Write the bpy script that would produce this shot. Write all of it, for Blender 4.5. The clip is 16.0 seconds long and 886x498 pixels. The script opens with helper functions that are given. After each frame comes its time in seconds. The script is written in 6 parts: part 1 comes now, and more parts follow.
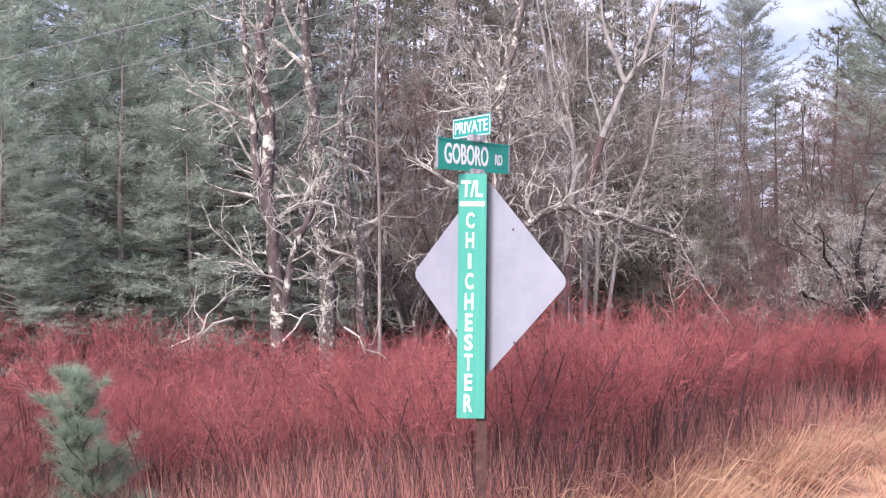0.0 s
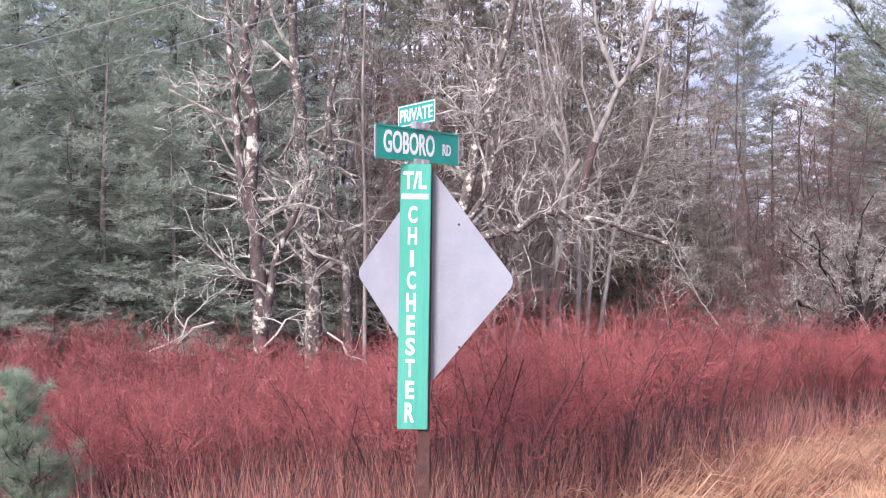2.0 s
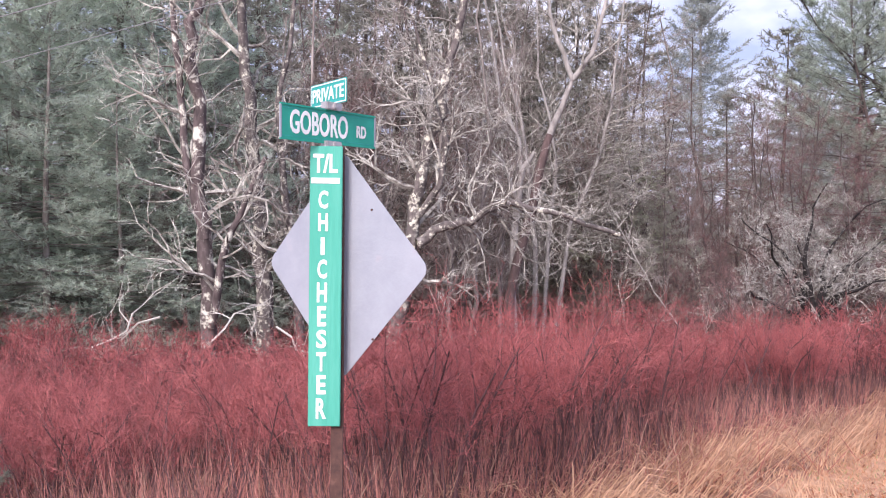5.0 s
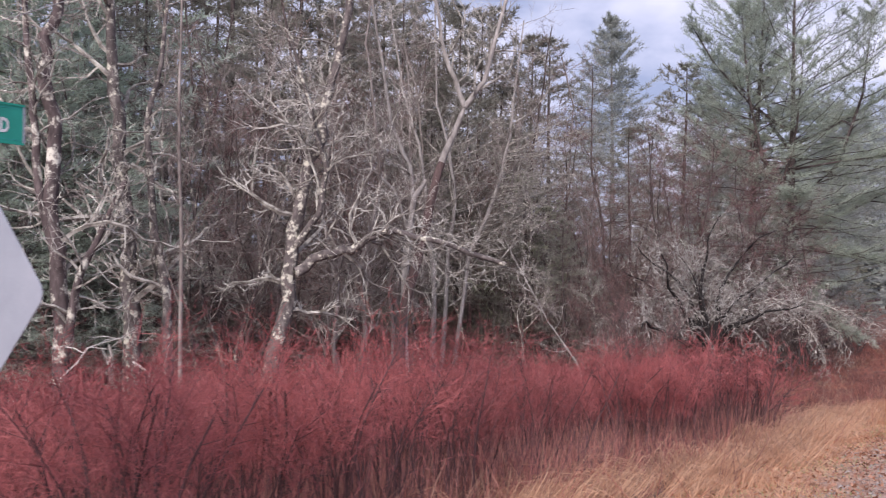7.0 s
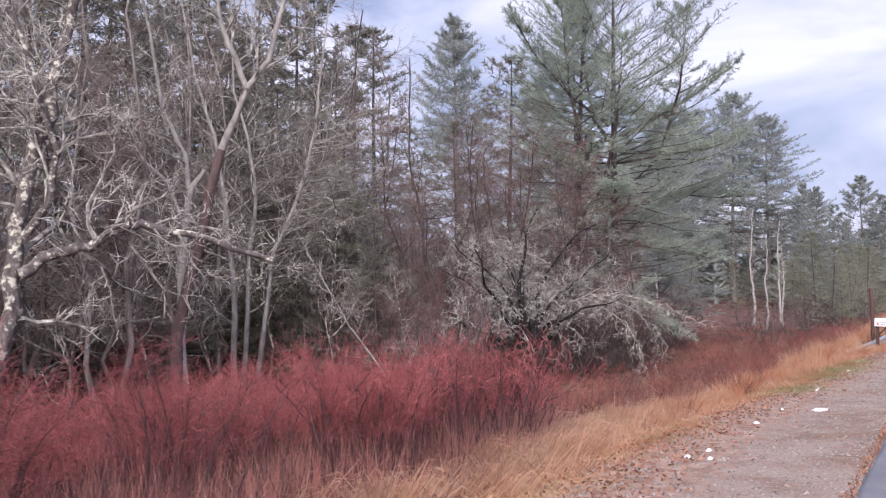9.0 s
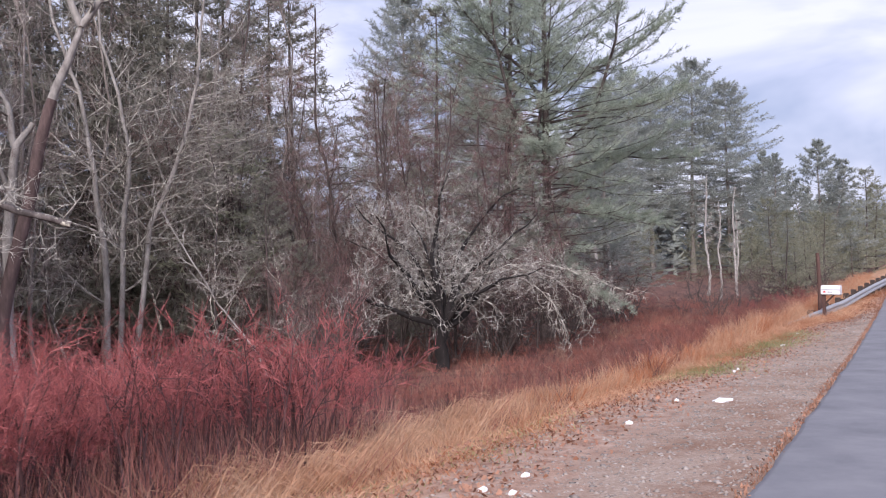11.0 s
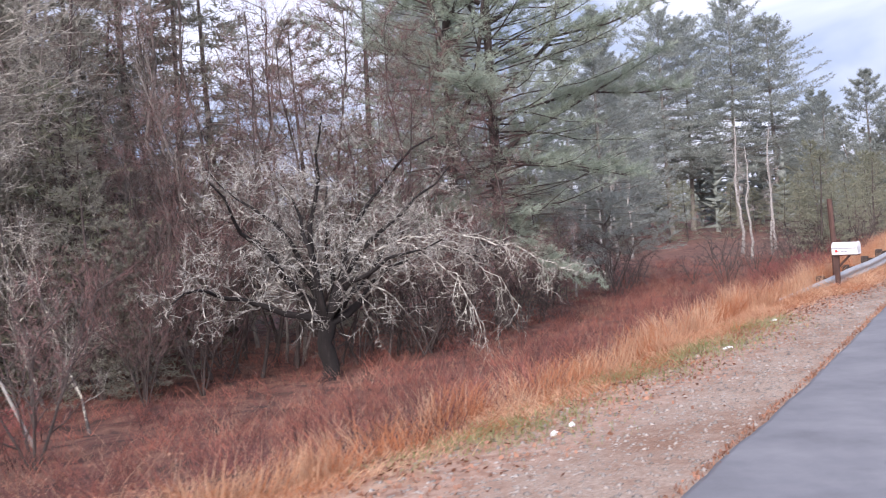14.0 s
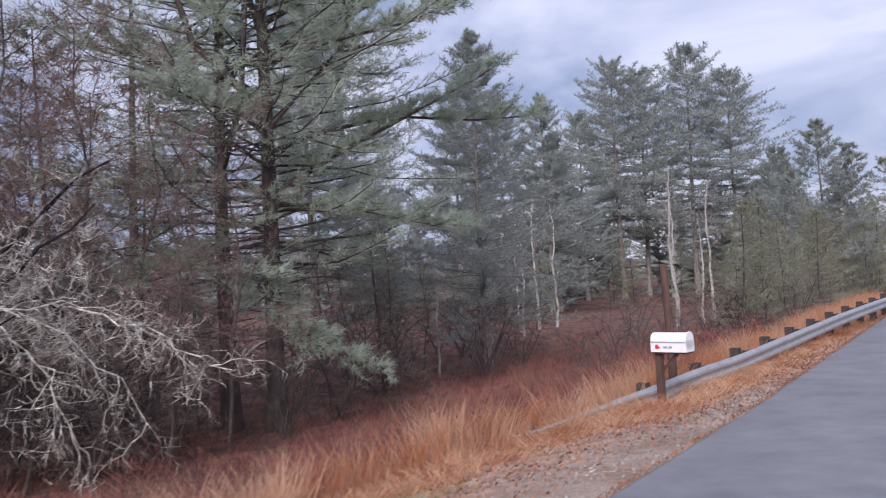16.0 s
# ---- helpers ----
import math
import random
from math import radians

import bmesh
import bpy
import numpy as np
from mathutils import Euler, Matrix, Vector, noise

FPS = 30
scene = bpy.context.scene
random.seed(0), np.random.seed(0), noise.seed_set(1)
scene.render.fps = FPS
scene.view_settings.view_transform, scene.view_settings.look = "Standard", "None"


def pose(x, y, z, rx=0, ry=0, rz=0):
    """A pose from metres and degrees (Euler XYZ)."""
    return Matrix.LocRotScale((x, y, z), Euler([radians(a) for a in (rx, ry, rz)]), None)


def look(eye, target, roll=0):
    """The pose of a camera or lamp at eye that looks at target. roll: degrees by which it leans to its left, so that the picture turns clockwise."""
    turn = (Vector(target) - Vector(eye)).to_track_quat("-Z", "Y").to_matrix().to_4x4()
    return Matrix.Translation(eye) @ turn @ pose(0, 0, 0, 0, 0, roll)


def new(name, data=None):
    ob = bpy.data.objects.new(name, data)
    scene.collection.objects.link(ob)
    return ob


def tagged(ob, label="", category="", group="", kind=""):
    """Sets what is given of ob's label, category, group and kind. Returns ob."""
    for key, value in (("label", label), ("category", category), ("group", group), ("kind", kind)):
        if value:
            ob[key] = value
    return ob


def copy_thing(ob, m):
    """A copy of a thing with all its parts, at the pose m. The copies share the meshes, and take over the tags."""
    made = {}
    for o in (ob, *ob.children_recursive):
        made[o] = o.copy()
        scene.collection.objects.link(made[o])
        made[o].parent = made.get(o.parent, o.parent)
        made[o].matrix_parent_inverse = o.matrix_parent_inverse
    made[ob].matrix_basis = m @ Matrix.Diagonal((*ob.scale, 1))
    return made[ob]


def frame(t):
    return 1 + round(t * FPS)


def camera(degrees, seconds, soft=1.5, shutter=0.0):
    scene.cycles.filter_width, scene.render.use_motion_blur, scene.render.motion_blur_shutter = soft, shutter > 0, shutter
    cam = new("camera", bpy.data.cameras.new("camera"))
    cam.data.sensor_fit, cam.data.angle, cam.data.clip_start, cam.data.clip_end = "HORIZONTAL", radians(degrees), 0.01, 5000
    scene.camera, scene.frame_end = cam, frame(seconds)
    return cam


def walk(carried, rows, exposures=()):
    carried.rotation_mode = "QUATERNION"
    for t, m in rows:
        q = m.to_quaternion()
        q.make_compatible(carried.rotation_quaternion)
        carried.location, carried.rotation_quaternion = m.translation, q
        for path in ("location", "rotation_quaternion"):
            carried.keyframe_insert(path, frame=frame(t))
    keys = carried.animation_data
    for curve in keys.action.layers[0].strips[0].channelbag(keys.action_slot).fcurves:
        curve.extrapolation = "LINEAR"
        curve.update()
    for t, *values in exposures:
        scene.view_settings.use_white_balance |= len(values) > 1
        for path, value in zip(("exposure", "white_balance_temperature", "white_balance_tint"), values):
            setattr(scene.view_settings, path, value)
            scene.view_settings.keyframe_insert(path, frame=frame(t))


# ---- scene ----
cam = camera(53.3, 16.0, soft=1.1, shutter=0.2)
PATH = [
    (0, (-0.075, -0.104, 1.573), (-0.155, 1.893, 1.518), 0.2),
    (0.5, (0.042, 0.056, 1.558), (-0.035, 2.054, 1.518), 0.6),
    (1, (0.156, 0.215, 1.523), (0.078, 2.214, 1.493), 0.7),
    (1.5, (0.202, 0.275, 1.512), (0.121, 2.273, 1.475), 0.6),
    (2, (0.198, 0.261, 1.514), (0.119, 2.259, 1.475), 0.6),
    (2.5, (0.205, 0.271, 1.511), (0.138, 2.27, 1.465), 0.6),
    (3, (0.269, 0.335, 1.494), (0.224, 2.334, 1.434), 0.6),
    (3.5, (0.324, 0.384, 1.495), (0.299, 2.383, 1.434), 0.6),
    (3.7, (0.347, 0.416, 1.497), (0.33, 2.415, 1.433), 0.5),
    (5.8, (0.562, 0.544, 1.471), (0.593, 2.544, 1.435), 0.6),
    (6, (0.672, 0.666, 1.495), (0.716, 2.665, 1.464), 0.6),
    (6.5, (0.963, 0.885, 1.488), (1.067, 2.882, 1.478), 0.6),
    (7, (1.444, 1.188, 1.425), (1.622, 3.18, 1.446), 0.6),
    (7.5, (1.956, 1.634, 1.357), (2.277, 3.607, 1.399), 0.3),
    (8, (2.519, 2.136, 1.3), (2.886, 4.102, 1.345), 0.1),
    (8.5, (3.106, 2.627, 1.227), (3.546, 4.577, 1.271), -0.3),
    (9, (3.709, 3.183, 1.167), (4.193, 5.123, 1.203), -0.6),
    (9.5, (4.301, 3.697, 1.103), (4.85, 5.62, 1.136), -0.6),
    (10, (5.057, 4.433, 1.001), (5.649, 6.344, 1.026), -0.8),
    (10.2, (5.391, 4.744, 0.962), (5.989, 6.653, 0.979), -0.8),
    (12.3, (8.629, 7.408, 0.843), (9.054, 9.361, 0.778), -3.4),
    (12.5, (8.997, 7.73, 0.835), (9.422, 9.683, 0.765), -3.5),
    (13, (10.098, 8.737, 0.762), (10.52, 10.691, 0.69), -3.9),
    (13.5, (11.353, 9.961, 0.658), (11.765, 11.916, 0.579), -4.3),
    (14, (12.843, 11.279, 0.572), (13.249, 13.236, 0.49), -4.6),
    (14.5, (14.515, 12.734, 0.495), (14.924, 14.691, 0.42), -4.7),
    (15, (16.32, 14.223, 0.416), (16.741, 16.177, 0.366), -4.6),
    (15.5, (18.183, 15.784, 0.355), (18.616, 17.736, 0.348), -3.8),
    (16, (20.194, 17.467, 0.268), (20.628, 19.419, 0.314), -3.4),
]
walk(cam, [(t, look(eye, target, roll)) for t, eye, target, roll in PATH],
     exposures=[(0.0, 1.46, 6450, 23), (3.5, 1.43, 6450, 23), (6.0, 1.36, 6450, 22), (7.0, 0.87, 6500, 22), (7.5, 0.86, 6500, 22), (8.0, 1.03, 6480, 22), (9.0, 0.98, 6400, 21), (9.5, 0.73, 6400, 20), (10.0, 0.86, 6400, 20), (12.5, 0.95, 6450, 18), (13.0, 0.98, 6450, 18), (13.5, 1.22, 6450, 17), (14.0, 1.22, 6400, 17), (14.5, 0.95, 6350, 17), (15.0, 0.98, 6350, 17), (16.0, 0.68, 6250, 18)])


# ---- world, sun, exposure ----
SUN_EL, SUN_AZ = 33.0, 205.0
world = bpy.data.worlds.new("overcast_sky")
scene.world = world
world.use_nodes = True
wn, wl = world.node_tree.nodes, world.node_tree.links
wn.clear()
w_out = wn.new("ShaderNodeOutputWorld")
w_bg = wn.new("ShaderNodeBackground")
w_sky = wn.new("ShaderNodeTexSky")
w_sky.sky_type, w_sky.sun_disc = "NISHITA", False
w_sky.sun_elevation, w_sky.sun_rotation = radians(SUN_EL), radians(SUN_AZ)
w_sky.air_density, w_sky.dust_density = 1.0, 2.0
w_noise = wn.new("ShaderNodeTexNoise")
w_noise.inputs["Scale"].default_value = 3.2
w_noise.inputs["Detail"].default_value = 5.0
w_noise.inputs["Distortion"].default_value = 0.4
w_co = wn.new("ShaderNodeTexCoord")
w_map = wn.new("ShaderNodeMapping")
w_map.inputs["Scale"].default_value = (1.0, 1.0, 2.4)
wl.new(w_co.outputs["Generated"], w_map.inputs["Vector"])
wl.new(w_map.outputs[0], w_noise.inputs["Vector"])
w_ramp = wn.new("ShaderNodeValToRGB")
w_ramp.color_ramp.elements[0].position, w_ramp.color_ramp.elements[0].color = 0.4, (3.1, 3.8, 5.5, 1)
w_ramp.color_ramp.elements[1].position, w_ramp.color_ramp.elements[1].color = 0.63, (7.2, 7.6, 9.1, 1)
w_mix = wn.new("ShaderNodeMixRGB")
w_mix.inputs[0].default_value = 0.88
wl.new(w_noise.outputs["Fac"], w_ramp.inputs[0])
wl.new(w_sky.outputs[0], w_mix.inputs[1])
wl.new(w_ramp.outputs[0], w_mix.inputs[2])
wl.new(w_mix.outputs[0], w_bg.inputs[0])
w_bg.inputs[1].default_value = 0.072
wl.new(w_bg.outputs[0], w_out.inputs[0])

sun = new("sun", bpy.data.lights.new("sun", "SUN"))
sun.data.energy, sun.data.angle, sun.data.color = 2.3, radians(30), (1.0, 0.95, 0.9)
sun_far = 60 / math.tan(radians(SUN_EL))
sun.matrix_world = look((0, 0, 60), (sun_far * math.sin(radians(SUN_AZ - 180)), sun_far * math.cos(radians(SUN_AZ - 180)), 0))

# ---- materials ----


def material(name, stops, scale=8.0, rough=0.85, bump=0.3, bump_scale=40.0, stretch=(1, 1, 1), spread=0.0, patch=None, metal=0.0, bump_dist=0.01, detail=6.0, through_light=0.0):
    """A procedural surface: colour ramp over noise at two scales, an optional patch colour (lichen, dirt) and bump.
    stops: (position, colour) pairs; spread: how far single objects differ in brightness; patch: (colour, scale, threshold)."""
    m = bpy.data.materials.new(name)
    m.use_nodes = True
    nodes, links = m.node_tree.nodes, m.node_tree.links
    b = nodes["Principled BSDF"]
    b.inputs["Roughness"].default_value, b.inputs["Metallic"].default_value = rough, metal
    co = nodes.new("ShaderNodeTexCoord")
    mp = nodes.new("ShaderNodeMapping")
    mp.inputs["Scale"].default_value = stretch
    links.new(co.outputs["Object"], mp.inputs["Vector"])
    n1 = nodes.new("ShaderNodeTexNoise")
    n1.inputs["Scale"].default_value, n1.inputs["Detail"].default_value = scale, detail
    n1.inputs["Roughness"].default_value = 0.65
    links.new(mp.outputs[0], n1.inputs["Vector"])
    ramp = nodes.new("ShaderNodeValToRGB")
    els = ramp.color_ramp.elements
    while len(els) < len(stops):
        els.new(0.5)
    for e, (p, c) in zip(els, stops):
        e.position, e.color = p, (*c, 1)
    links.new(n1.outputs["Fac"], ramp.inputs[0])
    colour = ramp.outputs[0]
    if patch:
        n3 = nodes.new("ShaderNodeTexNoise")
        n3.inputs["Scale"].default_value, n3.inputs["Detail"].default_value = patch[1], 9.0
        n3.inputs["Roughness"].default_value = 0.72
        links.new(co.outputs["Object"], n3.inputs["Vector"])
        cut = nodes.new("ShaderNodeMapRange")
        cut.inputs["From Min"].default_value, cut.inputs["From Max"].default_value = patch[2], patch[2] + 0.08
        links.new(n3.outputs["Fac"], cut.inputs["Value"])
        mix = nodes.new("ShaderNodeMixRGB")
        mix.inputs[2].default_value = (*patch[0], 1)
        links.new(cut.outputs[0], mix.inputs[0])
        links.new(colour, mix.inputs[1])
        colour = mix.outputs[0]
    if spread:
        info = nodes.new("ShaderNodeNewGeometry")
        ob = nodes.new("ShaderNodeObjectInfo")
        add = nodes.new("ShaderNodeMath")
        links.new(info.outputs["Random Per Island"], add.inputs[0])
        links.new(ob.outputs["Random"], add.inputs[1])
        rng = nodes.new("ShaderNodeMapRange")
        rng.inputs["From Max"].default_value = 2.0
        rng.inputs["To Min"].default_value, rng.inputs["To Max"].default_value = 1 - spread, 1 + spread
        links.new(add.outputs[0], rng.inputs["Value"])
        hsv = nodes.new("ShaderNodeHueSaturation")
        links.new(rng.outputs[0], hsv.inputs["Value"])
        links.new(colour, hsv.inputs["Color"])
        colour = hsv.outputs[0]
    links.new(colour, b.inputs["Base Color"])
    if bump:
        n2 = nodes.new("ShaderNodeTexNoise")
        n2.inputs["Scale"].default_value, n2.inputs["Detail"].default_value = bump_scale, 4.0
        links.new(mp.outputs[0], n2.inputs["Vector"])
        bp = nodes.new("ShaderNodeBump")
        bp.inputs["Strength"].default_value, bp.inputs["Distance"].default_value = bump, bump_dist
        links.new(n2.outputs["Fac"], bp.inputs["Height"])
        links.new(bp.outputs[0], b.inputs["Normal"])
    if through_light:
        tl = nodes.new("ShaderNodeBsdfTranslucent")
        links.new(colour, tl.inputs["Color"])
        mx = nodes.new("ShaderNodeMixShader")
        mx.inputs[0].default_value = through_light
        links.new(b.outputs[0], mx.inputs[1])
        links.new(tl.outputs[0], mx.inputs[2])
        links.new(mx.outputs[0], nodes["Material Output"].inputs["Surface"])
    return m


BARK_GREY = material("grey_bark", [(0.3, (0.11, 0.09, 0.082)), (0.55, (0.25, 0.22, 0.2)), (0.75, (0.42, 0.385, 0.355))], 6, 0.9, 0.6, 30, (1, 1, 0.35), 0.25)
BARK_LICHEN = material("lichened_bark", [(0.35, (0.05, 0.042, 0.04)), (0.55, (0.13, 0.11, 0.105)), (0.75, (0.28, 0.26, 0.235))], 7, 0.92, 0.8, 30, (1, 1, 0.5), 0.1, ((0.62, 0.6, 0.5), 5.0, 0.52))
BARK_SNAG = material("red_brown_peeling_bark", [(0.3, (0.045, 0.034, 0.034)), (0.55, (0.11, 0.084, 0.082)), (0.75, (0.22, 0.18, 0.175))], 8, 0.92, 0.8, 28, (1, 1, 0.3), 0.1, ((0.66, 0.64, 0.55), 2.8, 0.535))
BOUGH_LICHEN = material("lichen_crusted_boughs", [(0.36, (0.13, 0.11, 0.1)), (0.5, (0.36, 0.34, 0.3)), (0.66, (0.66, 0.64, 0.57))], 5, 0.95, 0.4, 40, spread=0.35)
BOUGH_GREY = material("dark_boughs_flecked_with_lichen", [(0.38, (0.05, 0.043, 0.04)), (0.52, (0.18, 0.167, 0.15)), (0.66, (0.56, 0.545, 0.495))], 5, 0.95, 0.4, 40, spread=0.35)
BARK_PALE = material("pale_bark", [(0.3, (0.16, 0.145, 0.135)), (0.5, (0.31, 0.29, 0.27)), (0.75, (0.49, 0.465, 0.44))], 5, 0.85, 0.5, 26, (1, 1, 0.4), 0.15)
BARK_DARK = material("dark_bark", [(0.3, (0.04, 0.032, 0.03)), (0.6, (0.095, 0.075, 0.07)), (0.8, (0.19, 0.165, 0.155))], 7, 0.95, 0.8, 25, (1, 1, 0.3), 0.15)
BARK_BLACK = material("wet_black_bark", [(0.3, (0.008, 0.007, 0.007)), (0.6, (0.02, 0.016, 0.016)), (0.8, (0.06, 0.052, 0.048))], 7, 1.0, 0.8, 25, (1, 1, 0.3), 0.1)
NEEDLE_PALE = material("pale_sapling_needles", [(0.3, (0.19, 0.26, 0.185)), (0.55, (0.32, 0.4, 0.3)), (0.8, (0.47, 0.54, 0.43))], 3, 0.7, 0, spread=0.35, through_light=0.5)
TWIG_APPLE = material("grey_lichen_branches", [(0.3, (0.15, 0.14, 0.128)), (0.5, (0.3, 0.29, 0.268)), (0.7, (0.58, 0.57, 0.53))], 2.5, 0.95, 0, spread=0.5)
BARK_WHITE = material("white_birch_bark", [(0.3, (0.19, 0.175, 0.165)), (0.5, (0.36, 0.34, 0.32)), (0.75, (0.52, 0.5, 0.475))], 5, 0.8, 0.3, 26, (1, 1, 2.5), 0.1, ((0.12, 0.1, 0.09), 9.0, 0.63))
BARK_RED = material("rotten_red_wood", [(0.3, (0.065, 0.044, 0.042)), (0.6, (0.14, 0.096, 0.09)), (0.8, (0.25, 0.185, 0.175))], 9, 0.95, 0.8, 30, (1, 1, 0.25))
TWIG_GREY = material("grey_twigs", [(0.3, (0.16, 0.132, 0.12)), (0.6, (0.3, 0.26, 0.24)), (0.8, (0.45, 0.41, 0.385))], 3, 0.9, 0, spread=0.45)
TWIG_BROWN = material("brown_twigs", [(0.3, (0.12, 0.085, 0.076)), (0.6, (0.235, 0.178, 0.158)), (0.8, (0.37, 0.295, 0.265))], 2, 0.9, 0, spread=0.45)
TWIG_LICHEN = material("lichen_hung_twigs", [(0.3, (0.34, 0.32, 0.285)), (0.55, (0.54, 0.52, 0.475)), (0.8, (0.72, 0.7, 0.65))], 2.5, 0.95, 0, spread=0.45)
TWIG_BUD = material("budding_reddish_twigs", [(0.3, (0.115, 0.062, 0.059)), (0.7, (0.25, 0.145, 0.138))], 3, 0.9, 0, spread=0.4)
SHRUB_STEM = material("dark_shrub_stems", [(0.3, (0.035, 0.016, 0.019)), (0.6, (0.09, 0.04, 0.042)), (0.8, (0.24, 0.12, 0.11))], 5, 0.8, 0, spread=0.5)
SHRUB_RED = material("red_shrub_twigs", [(0.3, (0.13, 0.034, 0.037)), (0.5, (0.27, 0.068, 0.068)), (0.75, (0.43, 0.155, 0.14))], 3, 0.75, 0, spread=0.65)
BRAMBLE = material("red_brown_brambles", [(0.3, (0.16, 0.052, 0.04)), (0.6, (0.32, 0.118, 0.085)), (0.8, (0.52, 0.27, 0.195))], 0.8, 0.9, 0, spread=0.5)
SHOOT = material("dry_reddish_shoots", [(0.3, (0.3, 0.1, 0.085)), (0.55, (0.45, 0.18, 0.145)), (0.8, (0.62, 0.36, 0.28))], 1.5, 0.85, 0, spread=0.55)
BRAMBLE_DARK = material("wine_dark_brush", [(0.3, (0.055, 0.02, 0.021)), (0.6, (0.12, 0.045, 0.043)), (0.8, (0.22, 0.1, 0.085))], 0.8, 0.9, 0, spread=0.5)
NEEDLE = material("pine_needles", [(0.3, (0.3, 0.36, 0.285)), (0.55, (0.44, 0.5, 0.41)), (0.8, (0.56, 0.61, 0.52))], 0.9, 0.6, 0, spread=0.3, through_light=0.5)
NEEDLE_BLUE = material("blue_green_pine_needles", [(0.3, (0.34, 0.41, 0.335)), (0.55, (0.47, 0.55, 0.46)), (0.8, (0.6, 0.67, 0.57))], 0.9, 0.6, 0, spread=0.3, through_light=0.5)
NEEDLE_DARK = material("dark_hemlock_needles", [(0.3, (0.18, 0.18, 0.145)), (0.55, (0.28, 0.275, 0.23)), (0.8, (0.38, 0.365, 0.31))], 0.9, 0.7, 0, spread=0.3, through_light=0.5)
NEEDLE_FAR = material("grey_green_pine_needles", [(0.3, (0.28, 0.31, 0.285)), (0.55, (0.4, 0.435, 0.4)), (0.8, (0.51, 0.54, 0.5))], 0.9, 0.6, 0, spread=0.3, through_light=0.5)
NEEDLE_OLIVE = material("olive_pine_needles", [(0.3, (0.22, 0.235, 0.165)), (0.55, (0.34, 0.345, 0.25)), (0.8, (0.44, 0.435, 0.335))], 0.9, 0.6, 0, spread=0.3, through_light=0.5)
STRAW = material("dead_straw_grass", [(0.3, (0.46, 0.255, 0.16)), (0.55, (0.62, 0.4, 0.262)), (0.8, (0.73, 0.555, 0.41))], 1.2, 0.85, 0, spread=0.35, through_light=0.5)
STALK = material("pale_brown_stalks", [(0.3, (0.25, 0.125, 0.09)), (0.55, (0.43, 0.26, 0.19)), (0.8, (0.62, 0.47, 0.37))], 1.2, 0.85, 0, spread=0.45, through_light=0.3)
RUST_GRASS = material("rusty_dead_grass", [(0.3, (0.35, 0.13, 0.065)), (0.6, (0.55, 0.25, 0.13)), (0.8, (0.66, 0.4, 0.25))], 1.0, 0.85, 0, spread=0.4, through_light=0.5)
GREEN_GRASS = material("thin_green_grass", [(0.3, (0.23, 0.25, 0.1)), (0.7, (0.42, 0.44, 0.23))], 2, 0.8, 0, spread=0.4, through_light=0.5)
DEAD_LEAF = material("dead_leaves", [(0.3, (0.2, 0.09, 0.06)), (0.6, (0.36, 0.19, 0.125)), (0.8, (0.52, 0.35, 0.25))], 1.5, 0.8, 0, spread=0.5)
STONE = material("shoulder_stones", [(0.3, (0.2, 0.165, 0.145)), (0.55, (0.34, 0.295, 0.265)), (0.8, (0.53, 0.485, 0.45))], 2.5, 0.85, 0.3, 60, spread=0.45)
ASPHALT = material("worn_asphalt", [(0.3, (0.156, 0.156, 0.172)), (0.5, (0.203, 0.203, 0.222)), (0.75, (0.265, 0.261, 0.277))], 1.4, 0.75, 0.5, 160, patch=((0.3, 0.3, 0.32), 60.0, 0.62), bump_dist=0.004, detail=10)
GREEN_SIGN = material("green_reflective_sheeting", [(0.3, (0, 0.27, 0.195)), (0.7, (0.004, 0.33, 0.24))], 12, 0.6, 0.05, 200)
TEAL_SIGN = material("faded_teal_sheeting", [(0.3, (0.0068, 0.264, 0.238)), (0.7, (0.017, 0.34, 0.306))], 10, 0.6, 0.05, 200)
BOARD_GREEN = material("painted_green_board", [(0.3, (0.036, 0.296, 0.216)), (0.5, (0.052, 0.352, 0.264)), (0.75, (0.096, 0.416, 0.328))], 9, 0.7, 0.35, 60, (1, 1, 0.12), 0.0, ((0.03, 0.2, 0.13), 26.0, 0.71))
WHITE_PAINT = material("white_lettering", [(0.3, (0.684, 0.703, 0.703)), (0.7, (0.798, 0.807, 0.807))], 20, 0.6, 0.1, 90)
ALUMINIUM = material("dull_aluminium", [(0.3, (0.29, 0.31, 0.36)), (0.5, (0.335, 0.355, 0.405)), (0.75, (0.385, 0.405, 0.455))], 3.5, 0.6, 0.1, 60, metal=0.25, patch=((0.37, 0.365, 0.41), 7.0, 0.6))
RUST_STEEL = material("rusty_brown_post", [(0.3, (0.045, 0.022, 0.02)), (0.6, (0.095, 0.045, 0.036)), (0.8, (0.17, 0.09, 0.07))], 22, 0.85, 0.4, 90)
BRACKET = material("cast_bracket", [(0.3, (0.35, 0.33, 0.34)), (0.7, (0.52, 0.5, 0.52))], 30, 0.5, 0.2, 120, metal=0.6)
GALVANIZED = material("galvanized_rail", [(0.3, (0.323, 0.323, 0.332)), (0.55, (0.442, 0.442, 0.451)), (0.8, (0.535, 0.535, 0.544))], 5, 0.5, 0.15, 60, metal=0.5, patch=((0.3, 0.22, 0.17), 9.0, 0.66))
RAIL_POST = material("weathered_rail_post", [(0.3, (0.03, 0.024, 0.022)), (0.6, (0.075, 0.055, 0.048)), (0.8, (0.15, 0.11, 0.09))], 12, 0.9, 0.5, 50, (1, 1, 0.25))
MAILBOX_WHITE = material("white_mailbox_paint", [(0.3, (0.74, 0.74, 0.76)), (0.7, (0.86, 0.86, 0.88))], 8, 0.4, 0.05, 60)
